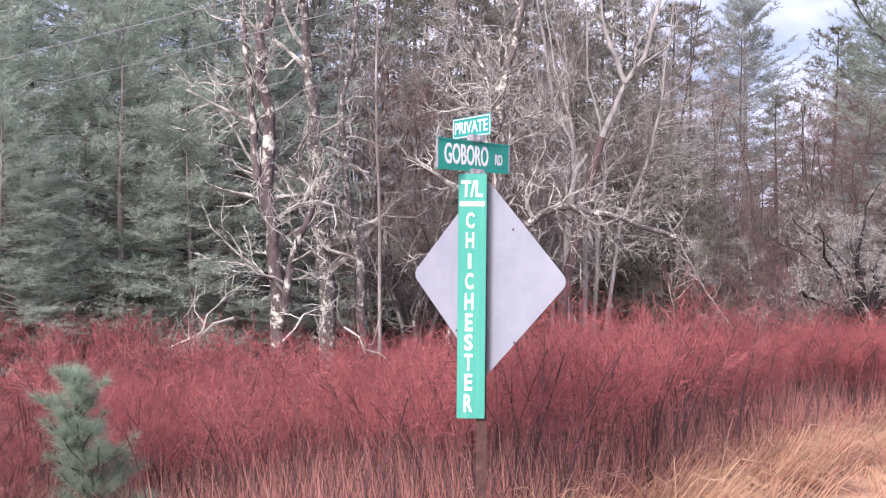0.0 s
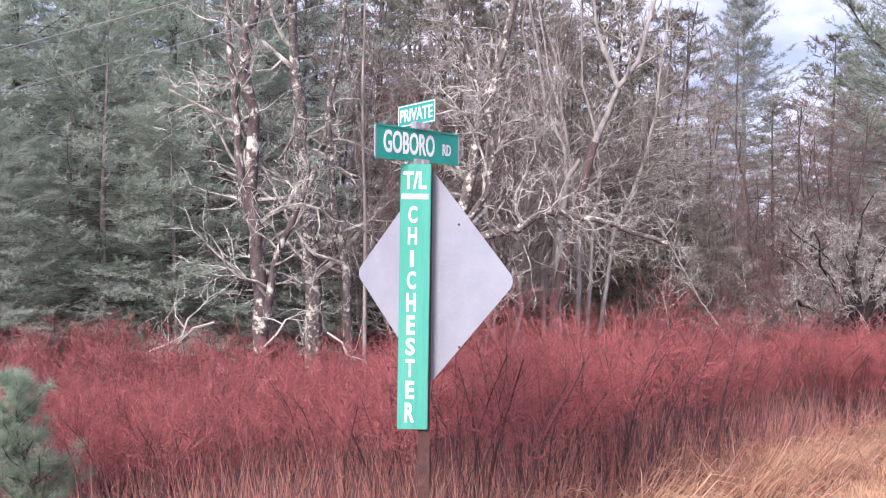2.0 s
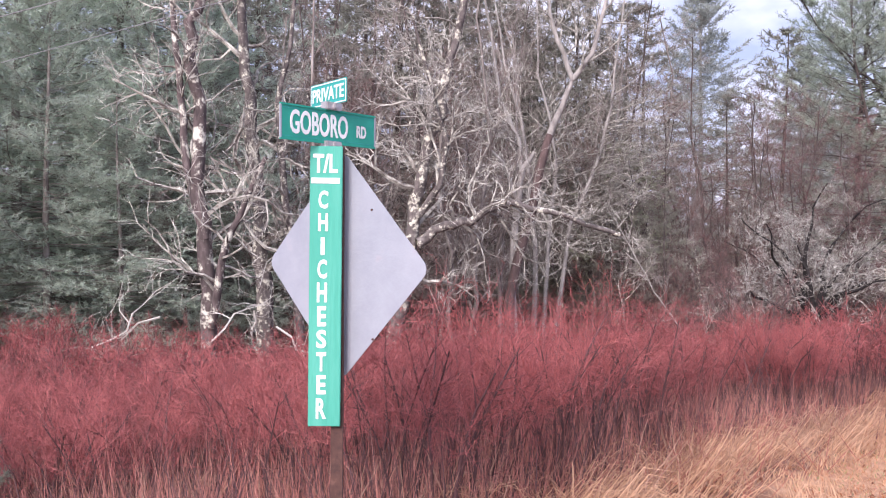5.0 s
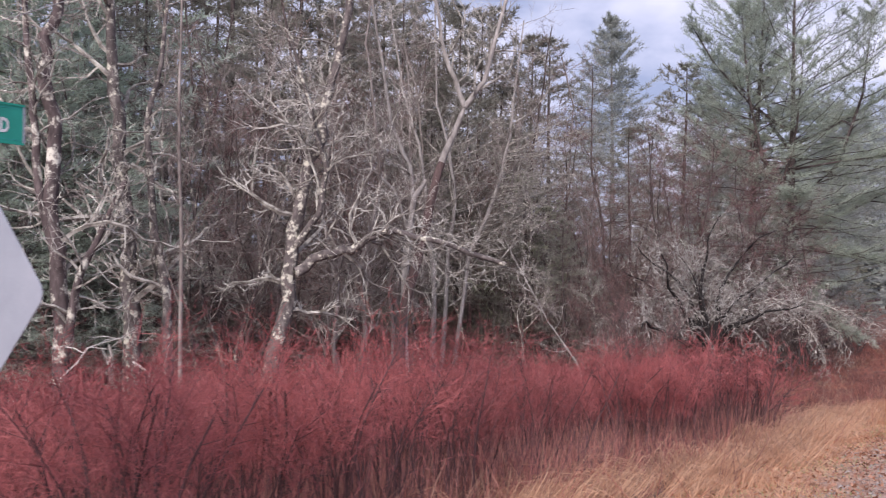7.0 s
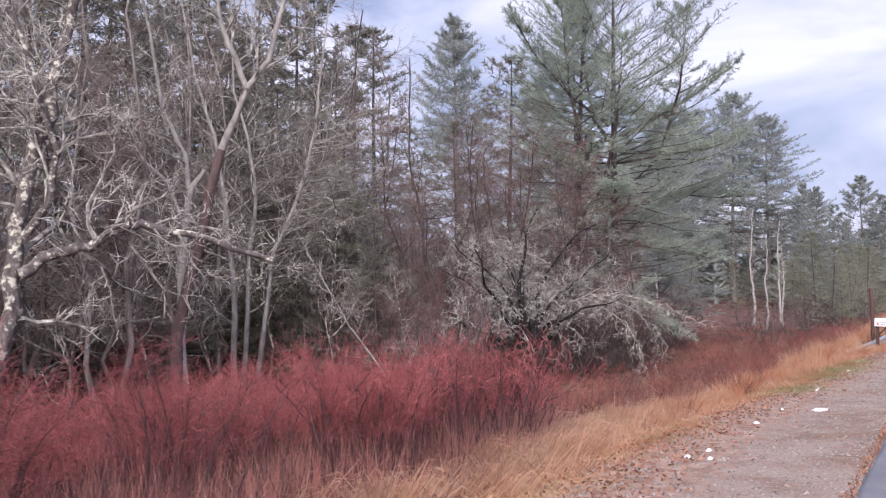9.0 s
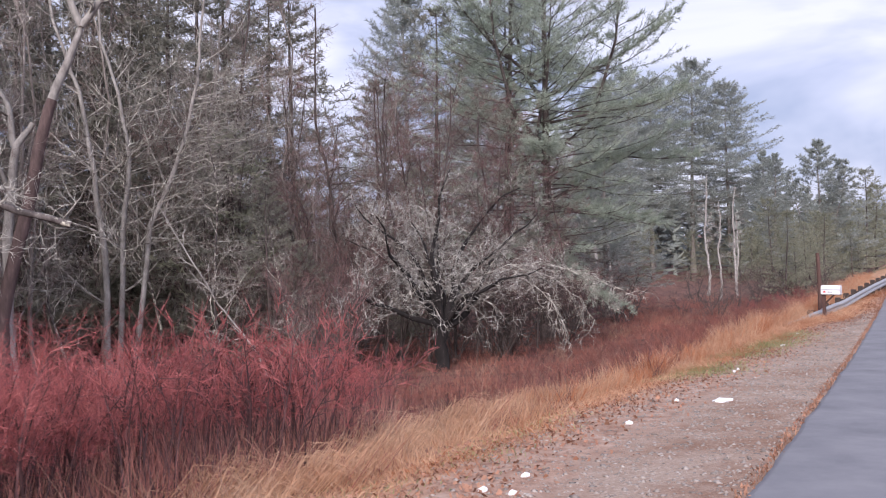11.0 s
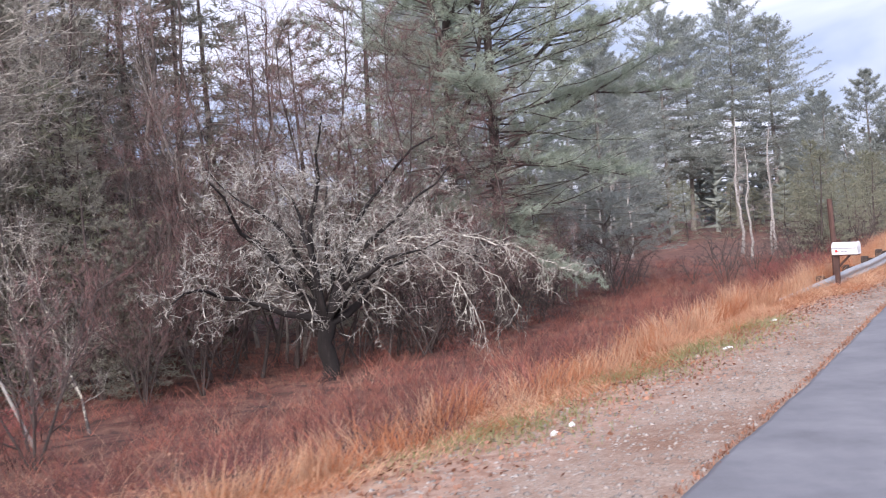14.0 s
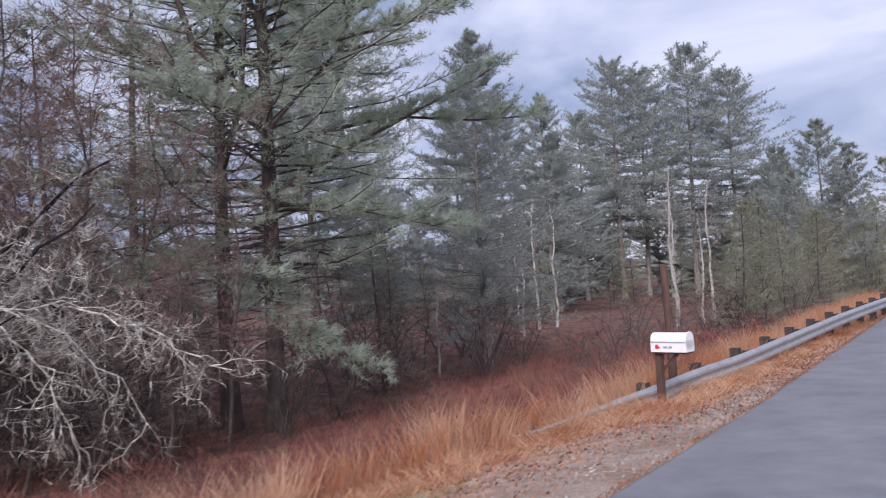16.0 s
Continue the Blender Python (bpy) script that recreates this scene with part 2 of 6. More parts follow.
FLAG_RED = material("red_plastic", [(0.3, (0.5, 0.03, 0.04)), (0.7, (0.65, 0.06, 0.06))], 10, 0.4, 0)
PAPER = material("white_scrap", [(0.3, (0.665, 0.665, 0.684)), (0.7, (0.836, 0.836, 0.855))], 14, 0.8, 0.4, 40)
WIRE = material("dark_cable", [(0.3, (0.2, 0.2, 0.21)), (0.7, (0.3, 0.3, 0.31))], 3, 0.7, 0)
POST_WOOD = material("dark_post_wood", [(0.3, (0.05, 0.028, 0.024)), (0.6, (0.11, 0.06, 0.05)), (0.8, (0.19, 0.12, 0.1))], 14, 0.9, 0.5, 60, (1, 1, 0.2))


def ground_material():
    """Leaf-strewn soil, rusty grass verge and gravel shoulder, told apart by two attributes of the sheet."""
    m = bpy.data.materials.new("ground_soil_verge_and_gravel")
    m.use_nodes = True
    nodes, links = m.node_tree.nodes, m.node_tree.links
    b = nodes["Principled BSDF"]
    b.inputs["Roughness"].default_value = 0.9
    co = nodes.new("ShaderNodeTexCoord")

    def noisy(scale, detail, stops):
        n = nodes.new("ShaderNodeTexNoise")
        n.inputs["Scale"].default_value, n.inputs["Detail"].default_value = scale, detail
        n.inputs["Roughness"].default_value = 0.7
        links.new(co.outputs["Object"], n.inputs["Vector"])
        if not stops:
            return n.outputs["Fac"]
        r = nodes.new("ShaderNodeValToRGB")
        els = r.color_ramp.elements
        while len(els) < len(stops):
            els.new(0.5)
        for e, (p, c) in zip(els, stops):
            e.position, e.color = p, (*c, 1)
        links.new(n.outputs["Fac"], r.inputs[0])
        return r.outputs[0]

    soil = noisy(1.3, 8, [(0.36, (0.035, 0.02, 0.017)), (0.5, (0.15, 0.066, 0.05)), (0.66, (0.27, 0.14, 0.1))])
    verge = noisy(2.6, 8, [(0.3, (0.27, 0.125, 0.075)), (0.5, (0.48, 0.27, 0.16)), (0.7, (0.62, 0.42, 0.27))])
    gravel = noisy(30.0, 10, [(0.3, (0.26, 0.182, 0.14)), (0.5, (0.375, 0.28, 0.222)), (0.7, (0.51, 0.415, 0.35))])
    dirt = noisy(0.8, 6, [(0.4, (0.62, 0.43, 0.33)), (0.58, (1, 1, 1))])
    tint = nodes.new("ShaderNodeMixRGB")
    tint.blend_type = "MULTIPLY"
    tint.inputs[0].default_value = 0.8
    links.new(gravel, tint.inputs[1])
    links.new(dirt, tint.inputs[2])
    wobble = noisy(1.7, 6, None)

    def mask(name):
        a = nodes.new("ShaderNodeAttribute")
        a.attribute_name = name
        s = nodes.new("ShaderNodeMath")
        s.operation = "MULTIPLY_ADD"
        links.new(wobble, s.inputs[0])
        s.inputs[1].default_value = 0.9
        links.new(a.outputs["Fac"], s.inputs[2])
        r = nodes.new("ShaderNodeMapRange")
        r.inputs["From Min"].default_value, r.inputs["From Max"].default_value = 0.8, 1.1
        links.new(s.outputs[0], r.inputs["Value"])
        return r.outputs[0]

    m1 = nodes.new("ShaderNodeMixRGB")
    links.new(mask("verge"), m1.inputs[0])
    links.new(soil, m1.inputs[1])
    links.new(verge, m1.inputs[2])
    earth = noisy(5.0, 8, [(0.35, (0.25, 0.135, 0.092)), (0.5, (0.39, 0.245, 0.18)), (0.7, (0.5, 0.37, 0.3))])
    grit = nodes.new("ShaderNodeMixRGB")
    links.new(mask("stony"), grit.inputs[0])
    links.new(earth, grit.inputs[1])
    links.new(tint.outputs[0], grit.inputs[2])
    m2 = nodes.new("ShaderNodeMixRGB")
    links.new(mask("gravel"), m2.inputs[0])
    links.new(m1.outputs[0], m2.inputs[1])
    links.new(grit.outputs[0], m2.inputs[2])
    links.new(m2.outputs[0], b.inputs["Base Color"])
    bp = nodes.new("ShaderNodeBump")
    bp.inputs["Strength"].default_value, bp.inputs["Distance"].default_value = 1.0, 0.015
    links.new(noisy(26.0, 5, None), bp.inputs["Height"])
    links.new(bp.outputs[0], b.inputs["Normal"])
    return m


GROUND = ground_material()

# ---- plan: s runs along the road, d to its left ----
ROAD_O, ROAD_U, ROAD_N = np.array((20.29, 17.67)), np.array((0.759, 0.651)), np.array((-0.651, 0.759))
S_KEYS = (-60, -40, -27, -20, -15, -7.5, 0, 12, 30, 80)
Z_KEYS = (0.7, 0.3, -0.05, -0.35, -0.75, -1.15, -1.5, -1.85, -2.1, -2.3)


def road_z(s):
    return np.interp(s, S_KEYS, Z_KEYS)


def asphalt_edge(s):
    return 2.66 + 0.098 * np.asarray(s)


def shelf_edge(s):
    return 4.75 + 0.055 * np.asarray(s)


def gravel_edge(s):
    return np.interp(s, (-40, -27, -24, -20, -17, -15, -13, -9, 0, 6, 9.5, 11, 13, 20, 40), (0.2, 1.1, 1.5, 2.1, 2.75, 3.25, 3.7, 4.15, 4.55, 4.8, 4.75, 4.45, 4.3, 4.75, 6.7))


def bank_edge(s):
    return 7.3 + 0.082 * np.asarray(s)


def verge_edge(s):
    return np.interp(s, (-60, -27, -24, -21, -18.5, -16.9, -14.5, -12.8, -11, -9, 0, 80), (0.6, 2.6, 3.2, 4.0, 4.5, 4.75, 5.05, 5.35, 5.9, 6.4, 7.3, 13.86))


def plan_xy(s, d):
    return ROAD_O[0] + ROAD_U[0] * s + ROAD_N[0] * d, ROAD_O[1] + ROAD_U[1] * s + ROAD_N[1] * d


def plan_sd(x, y):
    return ((x - ROAD_O[0]) * ROAD_U[0] + (y - ROAD_O[1]) * ROAD_U[1], (x - ROAD_O[0]) * ROAD_N[0] + (y - ROAD_O[1]) * ROAD_N[1])


def ground_z(s, d):
    """Height of the ground: crowned shoulder, verge, bank and the wet low ground beyond."""
    s, d = np.asarray(s, float), np.asarray(d, float)
    sc = np.clip(s, -55, 75)
    a, g, v = asphalt_edge(sc), shelf_edge(sc), bank_edge(sc)
    drop = 0.05 * np.clip(d - a, 0, None)
    drop = np.where(d > g, 0.05 * (g - a) + (d - g) * 0.19, drop)
    dv = 0.05 * (g - a) + (v - g) * 0.19
    bank = dv + (1.25 - dv) * np.clip((d - v) / 2.6, 0, 1)
    low = 1.25 + 0.5 * np.clip((d - v - 2.6) / 7.0, 0, 1)
    drop = np.where(d > v, np.where(d > v + 2.6, low, bank), drop)
    bumpy = np.clip((d - g) / 2.0, 0, 1) * 0.09 * (np.sin(1.7 * s + 0.9 * d) * np.sin(1.1 * d - 0.6 * s) + 0.5 * np.sin(3.9 * s + 1.3) * np.sin(3.1 * d))
    return road_z(sc) - drop + bumpy * (np.abs(s) < 90)


def z_at(x, y):
    s, d = plan_sd(x, y)
    return float(ground_z(s, d))


# ---- mesh helpers ----


class Geo:
    """Collects tubes, spikes and faces for one mesh."""

    def __init__(self):
        self.v, self.f = [], []

    def tube(self, pts, radii, sides=6, cap=False):
        base, n = len(self.v), len(pts)
        up = Vector((0.31, 0.12, 0.94))
        for i, p in enumerate(pts):
            p = Vector(p)
            d = (Vector(pts[min(i + 1, n - 1)]) - Vector(pts[max(i - 1, 0)])).normalized()
            a = d.cross(up if abs(d.dot(up)) < 0.9 else Vector((1, 0, 0))).normalized()
            b = d.cross(a)
            for k in range(sides):
                w = 2 * math.pi * k / sides
                self.v.append(p + (a * math.cos(w) + b * math.sin(w)) * radii[i])
        for i in range(n - 1):
            for k in range(sides):
                q = base + i * sides + k
                e = base + i * sides + (k + 1) % sides
                self.f.append((q, e, e + sides, q + sides))
        if cap:
            self.f.append(tuple(range(base + (n - 1) * sides, base + n * sides)))
            self.f.append(tuple(reversed(range(base, base + sides))))

    def spike(self, p, q, r):
        """A thin three-sided twig from p to its tip q."""
        base = len(self.v)
        p, q = Vector(p), Vector(q)
        d = q - p
        a = d.cross(Vector((0.3, 0.5, 0.81))).normalized() * r
        b = d.cross(a).normalized() * r
        self.v += [p + a, p - a * 0.5 + b * 0.87, p - a * 0.5 - b * 0.87, q]
        self.f += [(base, base + 1, base + 3), (base + 1, base + 2, base + 3), (base + 2, base, base + 3)]

    def blade(self, p, q, w):
        """One needle: a sliver from p to q."""
        base = len(self.v)
        p, q = Vector(p), Vector(q)
        a = (q - p).cross(Vector((0.2, 0.6, 0.77))).normalized() * w
        self.v += [p + a, p - a, q]
        self.f.append((base, base + 1, base + 2))

    def box(self, x0, x1, y0, y1, z0, z1):
        base = len(self.v)
        for x in (x0, x1):
            for y in (y0, y1):
                for z in (z0, z1):
                    self.v.append(Vector((x, y, z)))
        for f in ((0, 1, 3, 2), (4, 6, 7, 5), (0, 4, 5, 1), (2, 3, 7, 6), (0, 2, 6, 4), (1, 5, 7, 3)):
            self.f.append(tuple(base + i for i in f))

    def join(self, other):
        base = len(self.v)
        self.v += other.v
        self.f += [tuple(base + i for i in f) for f in other.f]

    def mesh(self, name, mat, smooth=False):
        me = bpy.data.meshes.new(name)
        me.from_pydata([tuple(v) for v in self.v], [], self.f)
        me.materials.append(mat)
        if smooth:
            me.shade_smooth()
        me.update()
        return me


def part(name, geo, mat, parent, label="", smooth=False, bevel=0.0):
    """Links a Geo, bmesh or mesh as one mesh object under a thing or a part."""
    if isinstance(geo, Geo):
        me = geo.mesh(name, mat, smooth)
    elif isinstance(geo, bmesh.types.BMesh):
        me = bpy.data.meshes.new(name)
        geo.to_mesh(me)
        geo.free()
        me.materials.append(mat)
    else:
        me = geo
    if bevel:
        bm = bmesh.new()
        bm.from_mesh(me)
        bmesh.ops.recalc_face_normals(bm, faces=bm.faces)
        bmesh.ops.bevel(bm, geom=list(bm.edges), offset=bevel, segments=2, affect="EDGES", clamp_overlap=True)
        bm.to_mesh(me)
        bm.free()
    ob = new(name, me)
    if parent is not None:
        ob.parent = parent
    if label:
        tagged(ob, label)
    return ob


def big_mesh(name, verts, faces, mat, sides):
    """A mesh from arrays of vertices and equal-sided faces."""
    me = bpy.data.meshes.new(name)
    verts, faces = np.asarray(verts, np.float32), np.asarray(faces, np.int32)
    me.vertices.add(len(verts))
    me.vertices.foreach_set("co", verts.ravel())
    me.loops.add(faces.size)
    me.loops.foreach_set("vertex_index", faces.ravel())
    me.polygons.add(len(faces))
    me.polygons.foreach_set("loop_start", np.arange(0, faces.size, sides, dtype=np.int32))
    me.materials.append(mat)
    me.update(calc_edges=True)
    return me


def blades(name, base, tip, width, mat, bend=None):
    """Many thin blades from base to tip points (arrays), each bent in the middle; two faces a blade."""
    n = len(base)
    d = tip - base
    side = np.cross(d, np.random.normal(size=(n, 3)))
    side /= np.linalg.norm(side, axis=1, keepdims=True) + 1e-9
    side *= np.asarray(width).reshape(-1, 1)
    mid = base + d * 0.55 + (bend if bend is not None else 0)
    v = np.stack([base - side, base + side, mid + side * 0.7, mid - side * 0.7, tip], 1).reshape(-1, 3)
    o = np.arange(n)[:, None] * 5
    f = np.concatenate([o + np.array([0, 1, 2]), o + np.array([0, 2, 3]), o + np.array([3, 2, 4])])
    return big_mesh(name, v, f, mat, 3)


def spikes(name, base, tip, radius, mat):
    """Many three-sided tapering stems from base to tip points (arrays)."""
    n = len(base)
    d = tip - base
    a = np.cross(d, np.random.normal(size=(n, 3)))
    a /= np.linalg.norm(a, axis=1, keepdims=True) + 1e-9
    b = np.cross(d, a)
    b /= np.linalg.norm(b, axis=1, keepdims=True) + 1e-9
    r = np.asarray(radius).reshape(-1, 1)
    v = np.stack([base + a * r, base + (-0.5 * a + 0.87 * b) * r, base + (-0.5 * a - 0.87 * b) * r, tip], 1).reshape(-1, 3)
    o = np.arange(n)[:, None] * 4
    f = np.concatenate([o + np.array([0, 1, 3]), o + np.array([1, 2, 3]), o + np.array([2, 0, 3])])
    return big_mesh(name, v, f, mat, 3)


def thing(name, x, y, z, label, category, group=""):
    ob = new(name)
    ob.location = (x, y, z)
    return tagged(ob, label, category, group)


def stuff(name, me, label, category):
    return tagged(new(name, me), label, category, kind="stuff")


# ---- ground and road ----
s_lines = np.concatenate([[-3000, -1200, -500, -200, -100, -70, -55, -45], np.arange(-38, 44, 0.5), [48, 55, 65, 80, 110, 200, 500, 1200, 3000]])
d_lines = np.concatenate([[-3000, -1000, -300, -100, -40, -20, -10, -5, -2], np.arange(-1, 13, 0.35), np.arange(13, 42, 1.2), [48, 60, 80, 120, 300, 1000, 3000]])
gs, gd = np.meshgrid(s_lines, d_lines, indexing="ij")
gx, gy = plan_xy(gs, gd)
gz = ground_z(gs, gd)
gz = gz + np.clip((np.abs(gs) - 85) / 100, 0, 1) * 1.0
ni, nj = gs.shape
idx = np.arange(ni * nj).reshape(ni, nj)
quads = np.stack([idx[:-1, :-1], idx[1:, :-1], idx[1:, 1:], idx[:-1, 1:]], -1).reshape(-1, 4)
ground_me = big_mesh("ground", np.stack([gx, gy, gz], -1).reshape(-1, 3), quads, GROUND, 4)
ground_me.shade_smooth()
g_e, v_e = gravel_edge(np.clip(gs, -55, 75)), verge_edge(np.clip(gs, -55, 75))
a_e = asphalt_edge(np.clip(gs, -55, 75))
beyond = a_e - 7.0 - gd
for att, val in (("stony", np.clip((a_e + (g_e - a_e) * 0.55 - gd) / 1.8 + 0.55, 0, 1)), ("gravel", np.minimum(np.clip((g_e - gd) / 2.2 + 0.55, 0, 1), np.clip(1.2 - beyond / 1.4, 0, 1))), ("verge", np.minimum(np.clip((v_e - np.interp(gs, (-12, -4), (0.9, 1.6)) - gd) / 2.0 + 0.5, 0, 1), np.clip(1.5 - (beyond - 2.5) / 3.0, 0, 1)))):
    a = ground_me.attributes.new(att, "FLOAT", "POINT")
    a.data.foreach_set("value", val.astype(np.float32).ravel())
tagged(new("ground", ground_me), "leaf-strewn wet soil, grassy bank and gravel shoulder", "ground", kind="structure")


def build_road():
    ss = np.arange(-60, 120, 0.25)
    ea = asphalt_edge(ss) + 0.012 * np.sin(2.1 * ss) * np.sin(0.7 * ss + 1) + 0.012 * np.sin(7 * ss) * np.sin(3.3 * ss)
    z = road_z(ss)
    rows_ = []
    for dd, dz in ((0.03, -0.12), (0.0, 0.012), (-0.06, 0.03), (-1.0, 0.04), (-3.4, 0.09), (-6.9, 0.03), (-7.0, -0.2)):
        x, y = plan_xy(ss, ea + dd)
        rows_.append(np.stack([x, y, z + dz], -1))
    v = np.stack(rows_, 1)
    k = np.arange(len(ss) * 7).reshape(len(ss), 7)
    f = np.stack([k[:-1, :-1], k[:-1, 1:], k[1:, 1:], k[1:, :-1]], -1).reshape(-1, 4)
    me = big_mesh("road", v.reshape(-1, 3), f, ASPHALT, 4)
    me.shade_smooth()
    return tagged(new("road", me), "worn grey asphalt road with a crumbling edge", "road", kind="structure")


build_road()


# ---- placing repeats ----
USED = set()


def place(ob, x, y, turn=0.0, size=1.0, sink=0.05, tilt=(0.0, 0.0)):
    """Stands the thing at a place in the plan: the first time itself, later a copy of it."""
    m = pose(x, y, z_at(x, y) - sink, tilt[0], tilt[1], turn) @ Matrix.Diagonal((size, size, size, 1))
    if ob.name not in USED:
        USED.add(ob.name)
        ob.matrix_basis = m
        return ob
    kept = ob.scale.copy()
    ob.scale = (1, 1, 1)
    c = copy_thing(ob, m)
    ob.scale = kept
    return c


def jitter(rng, k):
    return Vector((rng.uniform(-k, k), rng.uniform(-k, k), rng.uniform(-k, k)))


def turned(d, angle, rng):
    """A direction that leaves d by the angle (radians), to a chance side."""
    a = d.cross(Vector((rng.uniform(-1, 1), rng.uniform(-1, 1), rng.uniform(-1, 1)))).normalized()
    return (d * math.cos(angle) + a * math.sin(angle)).normalized()


def along(pts, t):
    k = t * (len(pts) - 1)
    i = min(int(k), len(pts) - 2)
    return Vector(pts[i]).lerp(Vector(pts[i + 1]), k - i), (Vector(pts[i + 1]) - Vector(pts[i])).normalized()


def grow(wood, twig, p, d, length, r, level, rng, c):
    """A limb with its side branches, down to twigs."""
    n = 6 if level <= 1 else 3
    pts = [Vector(p)]
    for i in range(n):
        d = (d + jitter(rng, c["wander"]) + Vector((0, 0, c["lift"]))).normalized()
        pts.append(pts[-1] + d * length / n)
    last = level >= len(c["kids"])
    if last:
        twig.spike(pts[0], pts[3] if c.get("light") else pts[2], r)
        if not c.get("light"):
            twig.spike(pts[1], pts[3] + jitter(rng, length * 0.2), r * 0.8)
        return
    wood.tube(pts, [r * (1 - 0.75 * i / n) for i in range(n + 1)], 4 if level <= 1 else 3)
    for k in range(c["kids"][level]):
        t = c.get("bare", 0.15) + (1 - c.get("bare", 0.15)) * (k + rng.random()) / c["kids"][level]
        q, e = along(pts, min(t, 0.999))
        ln = length * c["ratio"] * rng.uniform(0.6, 1.2) * (1.15 - 0.55 * t)
        grow(wood, twig, q, turned(e, radians(rng.uniform(*c["fork"])), rng), ln, max(r * 0.5 * (1.1 - 0.5 * t), c["thin"]), level + 1, rng, c)


def bare_tree(name, trunks, rng, c, wood_mat, twig_mat, label, bough_mat=None, limbs=12, reach=2.6, from_t=0.3):
    """A leafless tree. trunks: (points, radius) of each stem in its own metres."""
    ob = new(name)
    tagged(ob, label, "tree")
    bole, wood, twig = Geo(), Geo(), Geo()
    for pts, r in trunks:
        pts = [Vector(p) for p in pts]
        fine = []
        for i in range(len(pts) - 1):
            for k in range(3):
                w = jitter(rng, r * 0.35) if (i or k) else Vector()
                fine.append(pts[i].lerp(pts[i + 1], k / 3) + w)
        fine.append(pts[-1])
        n = len(fine) - 1
        bole.tube(fine, [r * (1.25 if (i == 0 and fine[0].z < 0.3) else 1) * (1 - c.get("taper", 0.75) * i / n) for i in range(n + 1)], 8)
    for pts, r in trunks[c.get("clean", 0):]:
        pts = [Vector(p) for p in pts]
        for k in range(limbs):
            t = from_t + (1 - from_t) * (k + rng.random()) / limbs
            q, e = along(pts, min(t, 0.999))
            ln = reach * rng.uniform(0.5, 1.2) * (1.2 - 0.65 * t)
            grow(wood, twig, q, turned(e, radians(rng.uniform(*c["fork"])), rng), ln, max(r * c.get("limb", 0.36) * (1.2 - t), c["thin"] * 2.6), 1, rng, c)
    part("trunk", bole, wood_mat, ob, smooth=True)
    tagged(part("bough", wood, bough_mat or wood_mat, ob), kind="stuff")
    tagged(part("crown", twig, twig_mat, ob), kind="stuff")
    return ob


def needle_mesh(shoots, rng, per, length, width):
    """Needles brushed along the shoots: (foot, direction, length of the shoot)."""
    rq = np.random.RandomState(rng.randrange(10 ** 6))
    q = np.repeat(np.array([tuple(a) for a, _, _ in shoots]), per, 0)
    g = np.repeat(np.array([tuple(a) for _, a, _ in shoots]), per, 0)
    ln = np.repeat(np.array([a for _, _, a in shoots]), per)
    n = len(q)
    p = q + g * (ln * rq.uniform(0.1, 1.0, n))[:, None]
    w = rq.normal(size=(n, 3))
    w /= np.linalg.norm(w, axis=1, keepdims=True)
    d = g * 0.7 + w * 0.8 + np.array([0, 0, 0.1])
    d /= np.linalg.norm(d, axis=1, keepdims=True)
    tip = p + d * (length * rq.uniform(0.65, 1.2, n))[:, None]
    a = np.cross(d, rq.normal(size=(n, 3)))
    a = a / np.linalg.norm(a, axis=1, keepdims=True) * width
    v = np.stack([p + a, p - a, tip], 1).reshape(-1, 3)
    return v, np.arange(n * 3).reshape(-1, 3)


